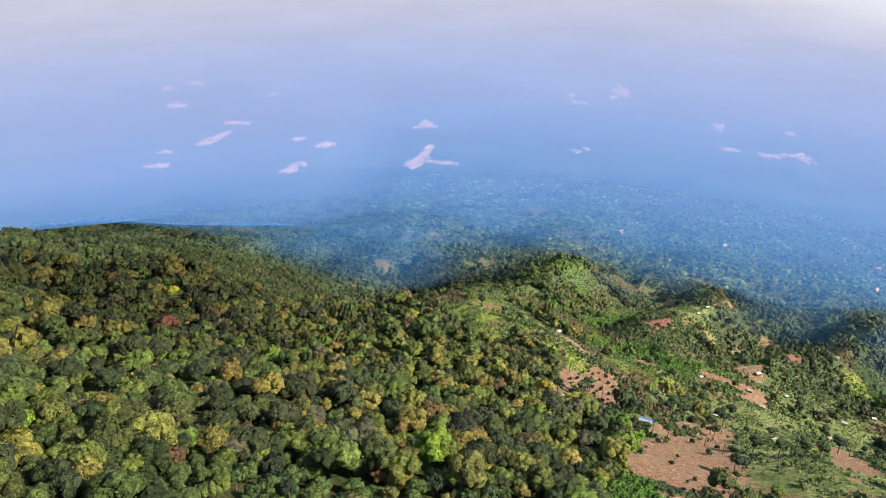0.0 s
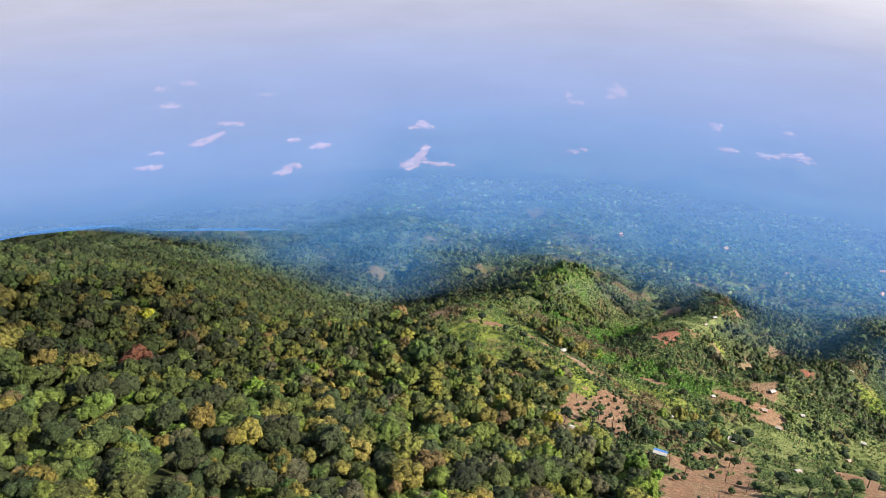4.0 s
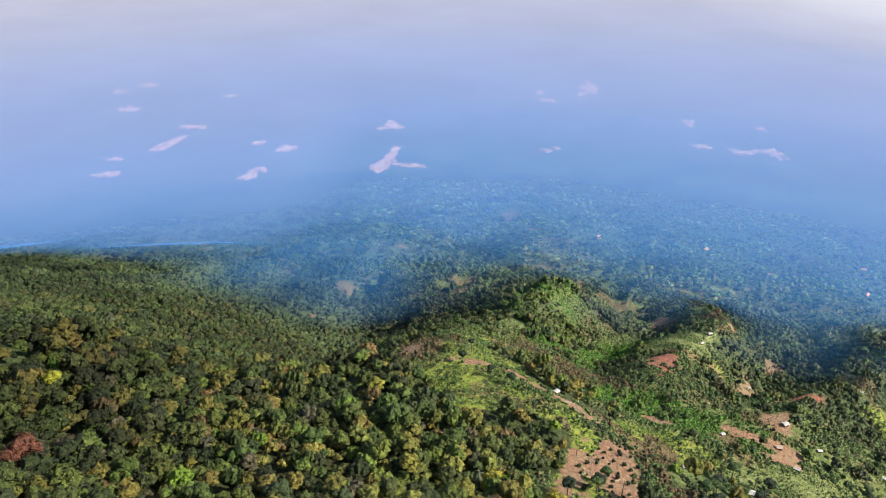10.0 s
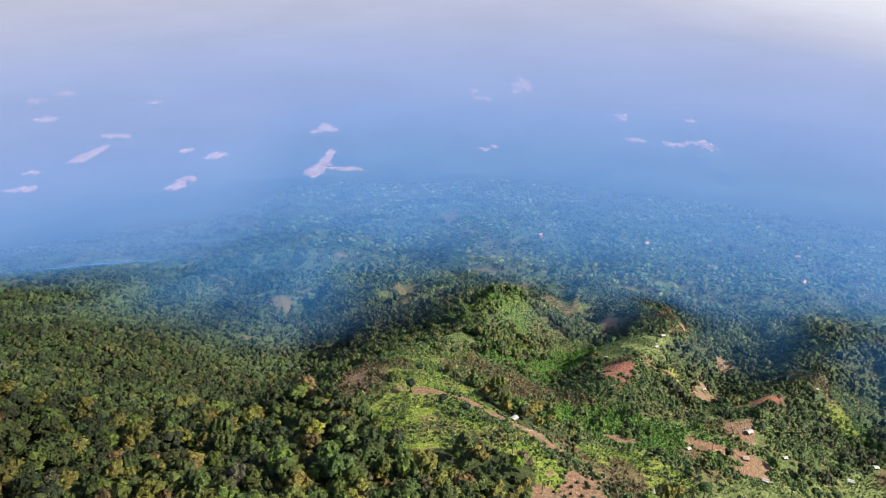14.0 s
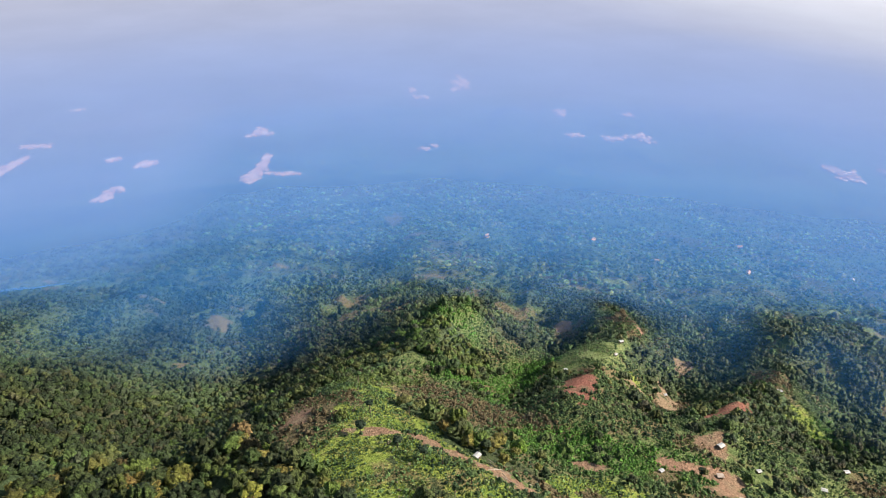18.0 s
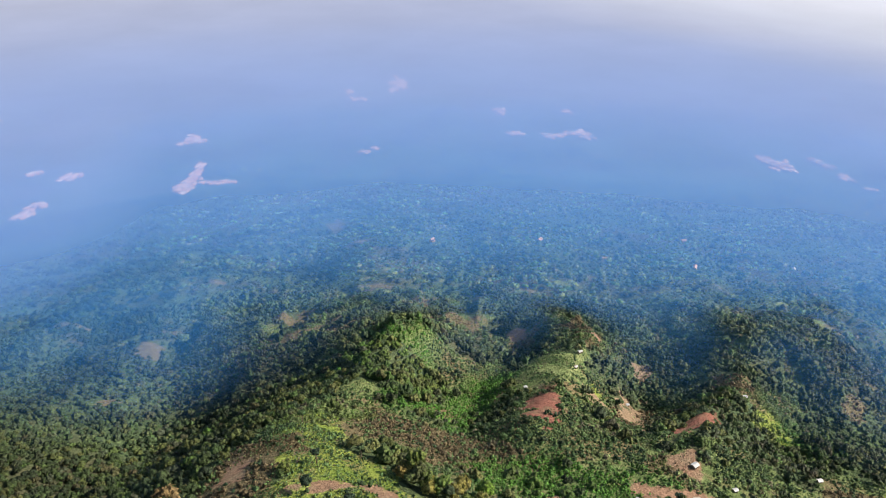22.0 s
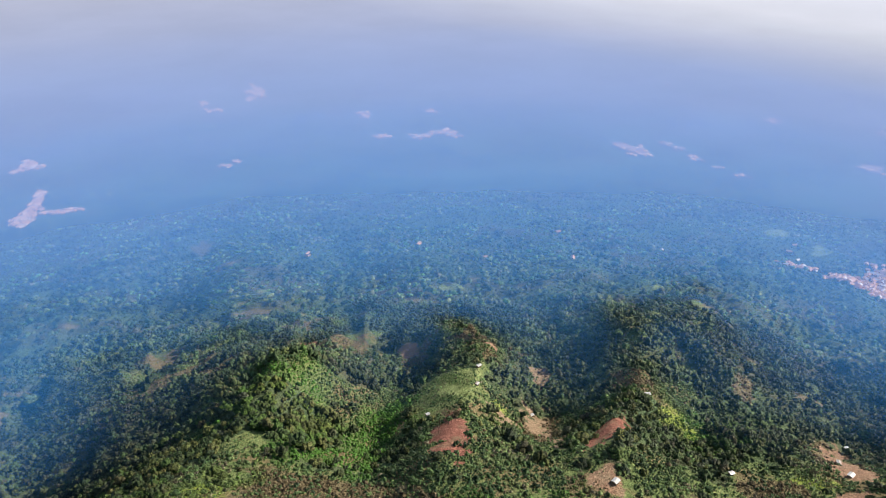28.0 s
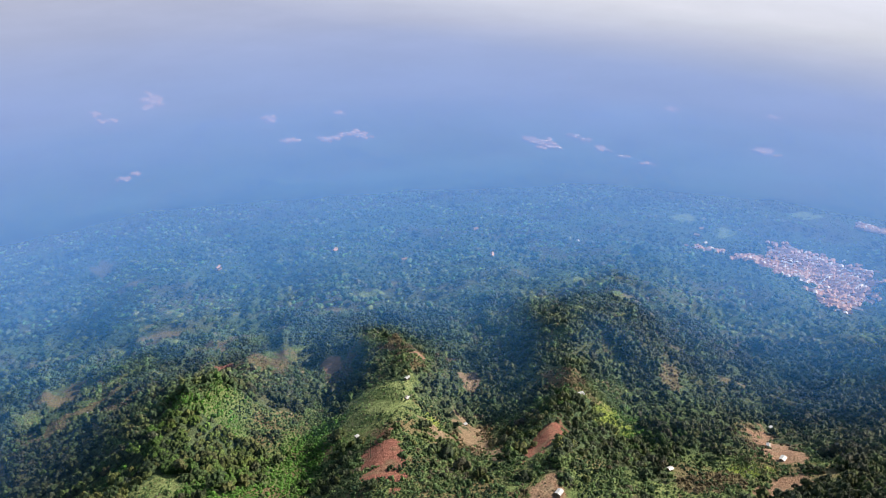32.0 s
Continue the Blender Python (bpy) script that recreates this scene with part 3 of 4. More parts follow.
def crown(rng, lobes, cards, size, tall=0.95, core=0.9):
    """A domed crown of radius about 1: rounded lobes set with leaf clumps. Vertices, triangles and the way out of the lobe at each vertex."""
    centers = [(0, 0, 0.42 * tall, 0.5)]
    turn = rng.uniform(0, 2 * math.pi)
    for k in range(lobes):
        h = rng.uniform(-0.15, 0.5)
        a, w = turn + 2.4 * k + rng.uniform(-0.4, 0.4), rng.uniform(0.4, 0.68) * math.sqrt(max(0.2, 1 - h * h * 1.2))
        centers.append((w * math.cos(a), w * math.sin(a), h * tall, rng.uniform(0.32, 0.5)))
    verts, faces, outs, base = [], [], [], 0
    cv, cf = ICO1 if lobes > 8 else OCTA
    for x, y, z, r in centers:
        jit = 1 + rng.uniform(-0.14, 0.14, len(cv))
        spin = rng.uniform(0, 3)
        lump = np.stack([cv[:, 0] * math.cos(spin) - cv[:, 1] * math.sin(spin), cv[:, 0] * math.sin(spin) + cv[:, 1] * math.cos(spin), cv[:, 2]], -1)
        verts.append(lump * jit[:, None] * r * core * (1.0 if lobes > 8 else 1.15) + (x, y, z))
        outs.append(lump + np.array((x, y, z - 0.1)) * 0.8)
        faces.append(cf + base)
        base += len(cv)
    for k in range(cards):
        x, y, z, r = centers[k % len(centers)]
        n = rng.normal(size=3)
        n[2] = abs(n[2]) * 1.1 - 0.2
        n /= np.linalg.norm(n)
        p = np.array((x, y, z)) + n * r * rng.uniform(0.86, 1.1)
        outs.append(np.tile(n + np.array((x, y, z - 0.1)) * 0.8, (3, 1)))
        n = n + rng.normal(size=3) * 0.3
        n /= np.linalg.norm(n)
        t = np.cross(n, rng.normal(size=3))
        t /= np.linalg.norm(t)
        b = np.cross(n, t)
        s = size * rng.uniform(0.6, 1.35)
        k1, k2 = rng.uniform(0.5, 1.0, 2)
        verts.append(np.array([p - t * s, p + t * s * 0.8 + b * s * k1 + n * s * 0.15, p + t * s * 0.5 - b * s * (k2 + 0.3)]))
        faces.append(np.array([[0, 2, 1]]) + base)
        base += 3
    outs = np.concatenate(outs)
    return np.concatenate(verts), np.concatenate(faces), outs / np.linalg.norm(outs, axis=1, keepdims=True)


def trunk_arrays(h, r, rng):
    """A tapered, slightly leaning five-sided trunk from z = 0 to h."""
    rings, v = 3, []
    lean = rng.normal(size=2) * 0.06 * h
    for k in range(rings):
        s = k / (rings - 1)
        for a in range(5):
            q = 2 * math.pi * a / 5
            w = r * (1.25 - 0.75 * s)
            v.append((w * math.cos(q) + lean[0] * s * s, w * math.sin(q) + lean[1] * s * s, h * s))
    f = []
    for k in range(rings - 1):
        for a in range(5):
            p, q2 = k * 5 + a, k * 5 + (a + 1) % 5
            f += [(p, q2, q2 + 5), (p, q2 + 5, p + 5)]
    return np.array(v), np.array(f)


PALETTE = np.array([(0.040, 0.068, 0.038), (0.068, 0.116, 0.046), (0.105, 0.176, 0.052), (0.165, 0.192, 0.064),
                    (0.190, 0.205, 0.072), (0.160, 0.136, 0.080), (0.115, 0.235, 0.044), (0.105, 0.122, 0.092)])


SCRUB = np.array([(0.048, 0.086, 0.038), (0.082, 0.143, 0.053), (0.118, 0.192, 0.066), (0.168, 0.212, 0.085), (0.185, 0.166, 0.105)])


def tints(x, y, rng):
    """A foliage colour for each tree, in drifts of alike kinds."""
    olive, fresh = ripple(x, y, 60, 41), ripple(x, y, 45, 43)
    green = lush(x, y)
    gold = lush(x, y, GOLDEN)[:, None]
    olive = olive * (1 - green) + 0.3 * green
    w = np.stack([1.3 - 0.6 * olive, np.full(len(x), 1.7), 1.0 + 0.5 * fresh, 1.0 + 0.6 * olive, 0.22 + 0.24 * olive,
                  0.1 + 0.1 * olive, 0.06 + 0.06 * fresh + 6 * green, 0.18 - 0.1 * fresh], -1).clip(0.01)
    worn = np.clip(rough(x, y, 150, 61, 3) - 0.1, 0, 1) * np.clip((np.hypot(x, y - 60) - 280) / 200, 0, 1) * (1 - green)
    w[:, 5] += 1.6 * worn
    w[:, 7] += 2.2 * worn
    c = np.cumsum(w / w.sum(1, keepdims=True), 1)
    k = (rng.uniform(size=(len(x), 1)) > c).sum(1).clip(0, len(PALETTE) - 1)
    deep = 1 - 0.55 * np.clip((-x - 30) / 80, 0, 1) * np.clip((y - 150) / 90, 0, 1)    # west ridge: shade put into the leaf colour; the lower east flank darkened too
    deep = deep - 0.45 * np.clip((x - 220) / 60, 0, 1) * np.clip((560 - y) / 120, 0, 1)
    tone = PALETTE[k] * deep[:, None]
    tone = tone + 0.65 * gold * (np.array((0.155, 0.2, 0.048)) - tone)
    return tone * rng.uniform(0.8, 1.25, (len(x), 1)) * (1 + rng.normal(size=(len(x), 3)) * 0.06)


def scatter(rng, x0, x1, y0, y1, gap, keep):
    """Places on a shaken grid that keep(x, y) leaves standing."""
    a, b = np.meshgrid(np.arange(x0, x1, gap), np.arange(y0, y1, gap))
    x = (a + rng.uniform(-0.5, 0.5, a.shape) * gap * 0.9).ravel()
    y = (b + rng.uniform(-0.5, 0.5, a.shape) * gap * 0.9).ravel()
    ok = keep(x, y)
    return x[ok], y[ok]


def stand(name, x, y, radius, lift, crowns, rng, label, squash=(0.75, 1.15), fresh=0.0, even=0.0, lit=1.0, lie=0.4, patch=0.0):
    """Many trees in one mesh, each a turned and scaled crown over the ground."""
    z = height(x, y)
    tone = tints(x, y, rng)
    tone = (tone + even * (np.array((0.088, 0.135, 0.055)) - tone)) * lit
    tone = tone * (1 + patch * np.clip(rough(x, y, 90, 66, 3) + 0.8 * rough(x, y, 26, 67, 2), -1, 1.2))[:, None]
    if fresh:    # low growth: younger and paler than the canopy, in drifts, straw-coloured on dry ground
        mood = rough(x, y, 16, 51, 3) * 0.5 + rng.normal(size=len(x)) * 0.28
        pick = np.digitize(mood - 0.25 * lush(x, y), [-0.42, -0.02, 0.3, 0.62])
        tone = SCRUB[pick] * fresh * rng.uniform(0.7, 1.3, (len(x), 1))
        straw = (cover(x, y)["dry"] + 0.3 * rng.normal(size=len(x)) > 0.85)[:, None]
        tone = np.where(straw, np.array((0.17, 0.13, 0.07)) * rng.uniform(0.6, 1.3, (len(x), 1)), tone)
        tone = tone + 0.6 * lush(x, y, GOLDEN)[:, None] * (np.array((0.125, 0.175, 0.038)) * rng.uniform(0.6, 1.3, (len(x), 1)) - tone)
        tone = tone + 0.85 * lush(x, y)[:, None] * (np.array((0.10, 0.25, 0.036)) * rng.uniform(0.7, 1.2, (len(x), 1)) - tone)
    kind = rng.integers(0, len(crowns), len(x))
    lay = np.stack([(height(x - 5, y) - height(x + 5, y)) / 10, (height(x, y - 5) - height(x, y + 5)) / 10, np.ones(len(x))], -1)
    lay *= lie / np.linalg.norm(lay, axis=1, keepdims=True)    # the way the slope faces, which the canopy takes over
    V, F, C, N, base = [], [], [], [], 0
    for k, (cv, cf, co) in enumerate(crowns):
        sel = np.nonzero(kind == k)[0]
        if not len(sel):
            continue
        a = rng.uniform(0, 2 * math.pi, len(sel))
        s = radius[sel]
        ca, sa = np.cos(a) * s, np.sin(a) * s
        hz = s * rng.uniform(*squash, len(sel))
        vx = cv[None, :, 0] * ca[:, None] - cv[None, :, 1] * sa[:, None] + x[sel, None]
        vy = cv[None, :, 0] * sa[:, None] + cv[None, :, 1] * ca[:, None] + y[sel, None]
        vz = cv[None, :, 2] * hz[:, None] + (z[sel] + lift[sel])[:, None]
        V.append(np.stack([vx, vy, vz], -1).reshape(-1, 3))
        F.append((cf[None] + (np.arange(len(sel)) * len(cv))[:, None, None]).reshape(-1, 3) + base)
        C.append(np.repeat(tone[sel], len(cv), 0))
        c1, s1 = np.cos(a)[:, None], np.sin(a)[:, None]
        N.append(np.stack([co[None, :, 0] * c1 - co[None, :, 1] * s1, co[None, :, 0] * s1 + co[None, :, 1] * c1, np.broadcast_to(co[:, 2], (len(sel), len(co)))], -1) + lay[sel][:, None])
        N[-1] = N[-1].reshape(-1, 3)
        base += len(sel) * len(cv)
    me = mesh_of(name, np.concatenate(V), np.concatenate(F), LEAF, np.concatenate(C), outs=np.concatenate(N))
    return tagged(new(name, me), label, "forest", kind="stuff")


def openness(x, y):
    c = cover(x, y)
    return np.maximum.reduce([c["grass"], c["pasture"], c["soil"], c["red"], c["dry"], c["rock"], c["bush"] * np.where(ripple(x, y, 4.5, 78) < 0.66, 0.9, 0.0)])


rng = np.random.default_rng(7)
FOREMOST = [crown(rng, 15, 720, 0.05) for _ in range(12)]
FRONT = [crown(rng, 13, 380, 0.068) for _ in range(16)]
CLOSE = [crown(rng, 12, 180, 0.09) for _ in range(16)]
NEAR = [crown(rng, 8, 84, 0.13) for _ in range(14)]
MIDDLE = [crown(rng, 6, 12, 0.17) for _ in range(12)]
FAR = [crown(rng, 3, 4, 0.24) for _ in range(10)]
FARTHEST = [crown(rng, 1, 3, 0.3) for _ in range(8)]


def in_view(x, y, left=40, right=76):
    """The fan of ground that lies before the mountain's east and north sides."""
    a = np.degrees(np.arctan2(x, y + 60))
    return (a > -left) & (a < right)


def far_off(x, y):
    return np.hypot(x - 10, y - 60)


def nearwood(x, y):
    return in_view(x, y) & (far_off(x, y) < 300) & (y > 36) & (openness(x, y) < 0.25) & ~trodden(x, y)


def midwood(x, y):
    return in_view(x, y) & (far_off(x, y) >= 300) & (far_off(x, y) < 820) & (openness(x, y) < 0.25 + 0.5 * np.clip(ripple(x, y, 3, 77) - 0.3, 0, 1)) & ~trodden(x, y)


def farwood(x, y):
    return in_view(x, y, 42, 78) & (far_off(x, y) >= 820) & (far_off(x, y) < 1750) & (openness(x, y) < 0.3) & ~settled(x, y)


def plainwood(x, y):
    return in_view(x, y, 42, 78) & (far_off(x, y) >= 1750) & (far_off(x, y) < 3100) & (rough(x, y, 260, 71, 2) > -0.35) & ~settled(x, y)


# the nearest stretch of wood is made tree by tree further down; the rest stands in sheets
x, y = scatter(rng, -300, 330, 36, 370, 4.5, nearwood)
single = (x > -40) & (x < 30) & (y > 84) & (y < 116)
SINGLES = np.stack([x[single], y[single]], -1)
x, y = x[~single], y[~single]
r = (1.9 + 3.0 * rng.uniform(size=len(x)) ** 1.8) * (1 + 0.2 * ripple(x, y, 30, 97))
tall = np.clip(rng.normal(2.4, 1.7, len(x)) + 0.8 * (r - 2.4), 0.2, 7)
d = far_off(x, y)
for name, sel, crowns in (("foremost_forest", d < 66, FOREMOST), ("front_forest", (d >= 66) & (d < 108), FRONT), ("close_forest", (d >= 108) & (d < 170), CLOSE), ("near_forest", d >= 170, NEAR)):
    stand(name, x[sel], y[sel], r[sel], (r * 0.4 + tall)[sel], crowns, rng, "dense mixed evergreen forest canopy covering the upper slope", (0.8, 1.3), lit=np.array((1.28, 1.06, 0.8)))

SHRUB = [crown(rng, 1, 5, 0.3) for _ in range(10)]


def bushland(x, y):
    c = cover(x, y)
    bare = np.maximum.reduce([c["soil"], c["red"], 0.75 * c["rock"]])
    want = np.maximum.reduce([c["bush"], c["dry"] * 0.42, c["pasture"] * 0.6 * (y > 560)]) * (1 - np.maximum(c["grass"] * 0.8, c["pasture"] * 0.88) * (y < 560)) * (1 - bare)
    open_slope = np.clip((x - 80) / 30, 0, 1) * np.clip((350 - y) / 30, 0, 1) * np.clip((y - 130) / 30, 0, 1)    # grazed: shrubs in groups
    clump = (1.1 + 0.7 * rough(x, y, 22, 83, 2)) * (1 - open_slope) + open_slope * (0.45 + 0.9 * rough(x, y, 16, 84, 2))
    return (want * clump > rng.uniform(size=x.shape)) & (far_off(x, y) < 820) & ~trodden(x, y)


x, y = scatter(rng, -60, 470, 60, 640, 1.55, bushland)
r = 0.7 + 0.65 * rng.uniform(size=len(x)) + 1.5 * rng.uniform(size=len(x)) ** 5
stand("shrubs", x, y, r, r * 0.1, SHRUB, rng, "leafy green shrubs and young regrowth on cleared slopes", (0.6, 1.1), fresh=1.0, lie=0.4)
x, y = scatter(rng, -60, 520, 640, 860, 2.1, bushland)
r = rng.uniform(0.8, 1.7, len(x))
stand("far_shrubs", x, y, r, r * 0.1, SHRUB, rng, "low scrub and dry bushes on the lower spurs", (0.5, 0.9), fresh=0.95, lie=0.9)


def meadow(x, y):
    c = cover(x, y)
    want = np.maximum(c["grass"], 0.7 * c["pasture"]) * (1 - np.maximum(c["soil"], c["rock"])) + 0.25 * c["dry"]
    return (want * (0.6 + 0.7 * rough(x, y, 12, 91, 2)) > rng.uniform(size=x.shape)) & (far_off(x, y) < 560)


TUFT = [crown(rng, 0, 5, 0.7, core=0.01) for _ in range(5)]
TUFT = [(v[6:], f[8:] - 6, o[6:]) for v, f, o in TUFT]    # leaves alone, with no core
x, y = scatter(rng, -30, 330, 150, 560, 0.95, meadow)
r = rng.uniform(0.22, 0.6, len(x)) + 0.5 * rng.uniform(size=len(x)) ** 9
stand("grass_tufts", x, y, r, r * 0.2, TUFT, rng, "bright yellow-green grass and weeds on the cleared spur", fresh=1.35, lie=0.9)

x, y = scatter(rng, -400, 480, 40, 560, 4.2, lambda x, y: midwood(x, y) & (far_off(x, y) < 470))
r = (1.9 + 2.5 * rng.uniform(size=len(x)) ** 1.7) * (1 + 0.3 * ripple(x, y, 40, 98))
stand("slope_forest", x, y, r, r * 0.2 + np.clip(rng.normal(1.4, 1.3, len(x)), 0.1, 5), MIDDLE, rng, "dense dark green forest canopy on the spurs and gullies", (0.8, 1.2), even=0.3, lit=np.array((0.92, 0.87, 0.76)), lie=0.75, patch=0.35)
x, y = scatter(rng, -700, 900, 40, 900, 5.2, lambda x, y: midwood(x, y) & (far_off(x, y) >= 470))
r = (2.2 + 2.7 * rng.uniform(size=len(x)) ** 1.8) * (1 + 0.25 * ripple(x, y, 40, 98))
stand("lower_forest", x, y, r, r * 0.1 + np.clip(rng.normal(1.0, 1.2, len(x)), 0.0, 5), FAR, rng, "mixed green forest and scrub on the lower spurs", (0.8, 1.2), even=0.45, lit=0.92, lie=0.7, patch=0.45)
x, y = scatter(rng, -1700, 1850, 40, 1850, 10.4, farwood)
r = (3.4 + 5.6 * rng.uniform(size=len(x)) ** 2.2) * (1 + 0.35 * ripple(x, y, 70, 99))
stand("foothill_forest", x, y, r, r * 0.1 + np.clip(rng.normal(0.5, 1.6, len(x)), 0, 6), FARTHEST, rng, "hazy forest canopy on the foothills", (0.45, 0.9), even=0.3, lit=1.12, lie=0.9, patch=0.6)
for gap, nearest, farthest in ((17.0, 1750, 2300), (30.0, 2300, 3100)):
    x, y = scatter(rng, -2900, 3150, 200, 3200, gap, lambda x, y: plainwood(x, y) & (far_off(x, y) >= nearest) & (far_off(x, y) < farthest))
    r = (0.3 + 0.45 * rng.uniform(size=len(x)) ** 2) * gap * (1 + 0.4 * ripple(x, y, 110, 99))
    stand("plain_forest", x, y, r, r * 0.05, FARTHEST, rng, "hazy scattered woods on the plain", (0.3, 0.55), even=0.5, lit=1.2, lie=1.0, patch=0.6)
# the wood goes on up the mountain
x, y = scatter(rng, -240, 240, -120, 240, 4.6, lambda x, y: (np.hypot(x, y - 36) < 240) & ((y < 36) | ~in_view(x, y)))
r = rng.uniform(2.2, 4.2, len(x))
stand("upper_forest", x, y, r, r * 0.3, FAR, rng, "dense evergreen forest canopy towards the mountain top", (0.8, 1.2))


# ---- villages on the plain ----
def house_arrays(w, d, h, roof):
    """Walls and a gable roof with eaves."""
    a, b, e = w / 2, d / 2, 0.4
    v = [(-a, -b, 0), (a, -b, 0), (a, b, 0), (-a, b, 0), (-a, -b, h), (a, -b, h), (a, b, h), (-a, b, h), (-a, 0, h + roof), (a, 0, h + roof)]
    f = [(0, 1, 5), (0, 5, 4), (1, 2, 6), (1, 6, 5), (2, 3, 7), (2, 7, 6), (3, 0, 4), (3, 4, 7), (4, 8, 7), (5, 6, 9)]
    k = roof * e / b
    rv = [(-a - e, -b - e, h - k), (a + e, -b - e, h - k), (a + e, 0, h + roof + 0.08), (-a - e, 0, h + roof + 0.08), (a + e, b + e, h - k), (-a - e, b + e, h - k)]
    rf = [(0, 1, 2), (0, 2, 3), (3, 2, 4), (3, 4, 5)]
    return np.array(v), np.array(f), np.array(rv), np.array(rf)



def dwellings(rng, ovals, count):
    """Places inside ovals, on streets that run along and across."""
    count = int(count * 1.7)
    area = np.array([a * b for _, _, a, b, _ in ovals], float)
    pick = rng.choice(len(ovals), count, p=area / area.sum())
    out = []
    for k in pick:
        cx, cy, a, b, turn = ovals[k]
        q, s = rng.uniform(0, 2 * math.pi), math.sqrt(rng.uniform()) * rng.uniform(0.8, 1.5)
        u, v = a * s * math.cos(q), b * s * math.sin(q)
        c, d = math.cos(radians(turn)), math.sin(radians(turn))
        out.append((cx + u * c - v * d, cy + u * d + v * c))
    return np.array(out)


def yard(ovals, parent, rng):
    """Trodden bare ground between the houses, one uneven sheet an oval."""
    for cx, cy, a, b, turn in ovals:
        c, d = math.cos(radians(turn)), math.sin(radians(turn))
        v = [(cx, cy)]
        for k in range(36):
            q, s = 2 * math.pi * k / 36, rng.uniform(0.5, 1.02)
            u, w = a * s * math.cos(q), b * s * math.sin(q)
            v.append((cx + u * c - w * d, cy + u * d + w * c))
        v = np.array(v)
        f = np.array([(0, k + 1, (k + 1) % 36 + 1) for k in range(36)])
        ob = new("yard", mesh_of("yard", np.column_stack([v, height(v[:, 0], v[:, 1]) + 0.6 + 0.1 * rng.uniform()]), f, YARD))
        ob.parent = parent


def settlement(name, label, places, rng, ovals=()):
    groups = {"wall": ([], [], PLASTER), "roof_tin": ([], [], ROOF_TIN), "roof_clay": ([], [], ROOF_CLAY)}
    base = {k: 0 for k in groups}
    z = height(places[:, 0], places[:, 1])
    for (px, py), pz in zip(places, z):
        wv, wf, rv, rf = house_arrays(rng.uniform(6, 11), rng.uniform(5, 8), rng.uniform(2.6, 4.5), rng.uniform(1.2, 2.2))
        a = rng.choice([0.4, 1.97]) + rng.normal() * 0.12
        turn = np.array([[math.cos(a), -math.sin(a), 0], [math.sin(a), math.cos(a), 0], [0, 0, 1]])
        for key, v, f in (("wall", wv, wf), ("roof_tin" if rng.uniform() < 0.24 else "roof_clay", rv, rf)):
            V, F, _ = groups[key]
            V.append(v @ turn.T + (px, py, pz - 0.3))
            F.append(f + base[key])
            base[key] += len(v)
    top = tagged(new(name), label, "village", kind="stuff")
    yard(ovals, top, rng)
    for key, (V, F, mat) in groups.items():
        if V:
            ob = new("walls" if key == "wall" else "roofs", mesh_of(key, np.concatenate(V), np.concatenate(F), mat))
            ob.parent = top
    return top


def wards(ovals, rng):
    """Breaks each oval up into uneven clusters with gaps between them."""
    out = []
    for cx, cy, a, b, turn in ovals:
        c, d = math.cos(radians(turn)), math.sin(radians(turn))
        out.append((cx, cy, a * 0.3, b * 0.3, turn))
        for k in range(11):
            q, s = rng.uniform(0, 2 * math.pi), rng.uniform(0.3, 0.92)
            u, w = a * s * math.cos(q), b * s * math.sin(q)
            out.append((cx + u * c - w * d, cy + u * d + w * c, a * rng.uniform(0.1, 0.26), b * rng.uniform(0.1, 0.26), turn + rng.uniform(-30, 30)))
    return out


rng = np.random.default_rng(11)
for words, ovals, count in VILLAGES:
    ovals = wards(ovals, rng)
    settlement("village", f"{words} village of pale houses with tin and clay roofs on the plain", dwellings(rng, ovals, count), rng, ovals)

# the near edge of the town house by house, the rest in one sheet
homes = dwellings(rng, TOWN, 800)
toward = np.argsort(np.hypot(homes[:, 0] - 400, homes[:, 1] - 300))
settlement("town", "crowded town of pale houses with clay and tin roofs at the mountain's foot", homes[toward[260:]], rng, TOWN)
HOUSE_MESHES = []
for k in range(8):
    wv, wf, rv, rf = house_arrays(rng.uniform(6, 11), rng.uniform(5, 8), rng.uniform(2.6, 4.5), rng.uniform(1.2, 2.2))
    HOUSE_MESHES.append((mesh_of("wall", wv, wf, PLASTER), mesh_of("roof", rv, rf, ROOF_TIN if k % 4 < 1 else ROOF_CLAY)))
for px, py in homes[toward[:260]]:
    k = int(rng.integers(8))
    home = new("house")
    home.location = (px, py, float(height(px, py)) - 0.3)
    home.rotation_euler = (0, 0, rng.choice([0.4, 1.97]) + rng.normal() * 0.12)
    for name, me in zip(("wall", "roof"), HOUSE_MESHES[k]):
        new(name, me).parent = home
    tagged(home, f"small pale house with a {'tin' if k % 4 < 1 else 'clay'} gable roof in a crowded town", "house", "town houses")

# single farmhouses strewn over the foothills
for px, py in ((1390, 905), (1168, 890), (1122, 870), (1101, 838), (560, 1010), (640, 900), (700, 760), (500, 1120), (760, 1080), (330, 1180), (860, 930)):
    k = int(rng.integers(8))
    home = new("house")
    home.location = (px, py, float(height(px, py)) - 0.3)
    home.rotation_euler = (0, 0, rng.uniform(0, 3))
    for name, me in zip(("wall", "roof"), HOUSE_MESHES[k]):
        new(name, me).parent = home
    tagged(home, f"lone pale farmhouse with a {'tin' if k % 4 < 1 else 'clay'} roof amid foothill forest", "house", "farmhouses")


# ---- single things on the near slopes ----
def blank(name, x, y, turn=0.0, sink=0.0):
    """An Empty at a thing's base on the ground."""
    ob = new(name)
    ob.location = (x, y, float(height(x, y)) - sink)
    ob.rotation_euler = (0, 0, turn)
    return ob


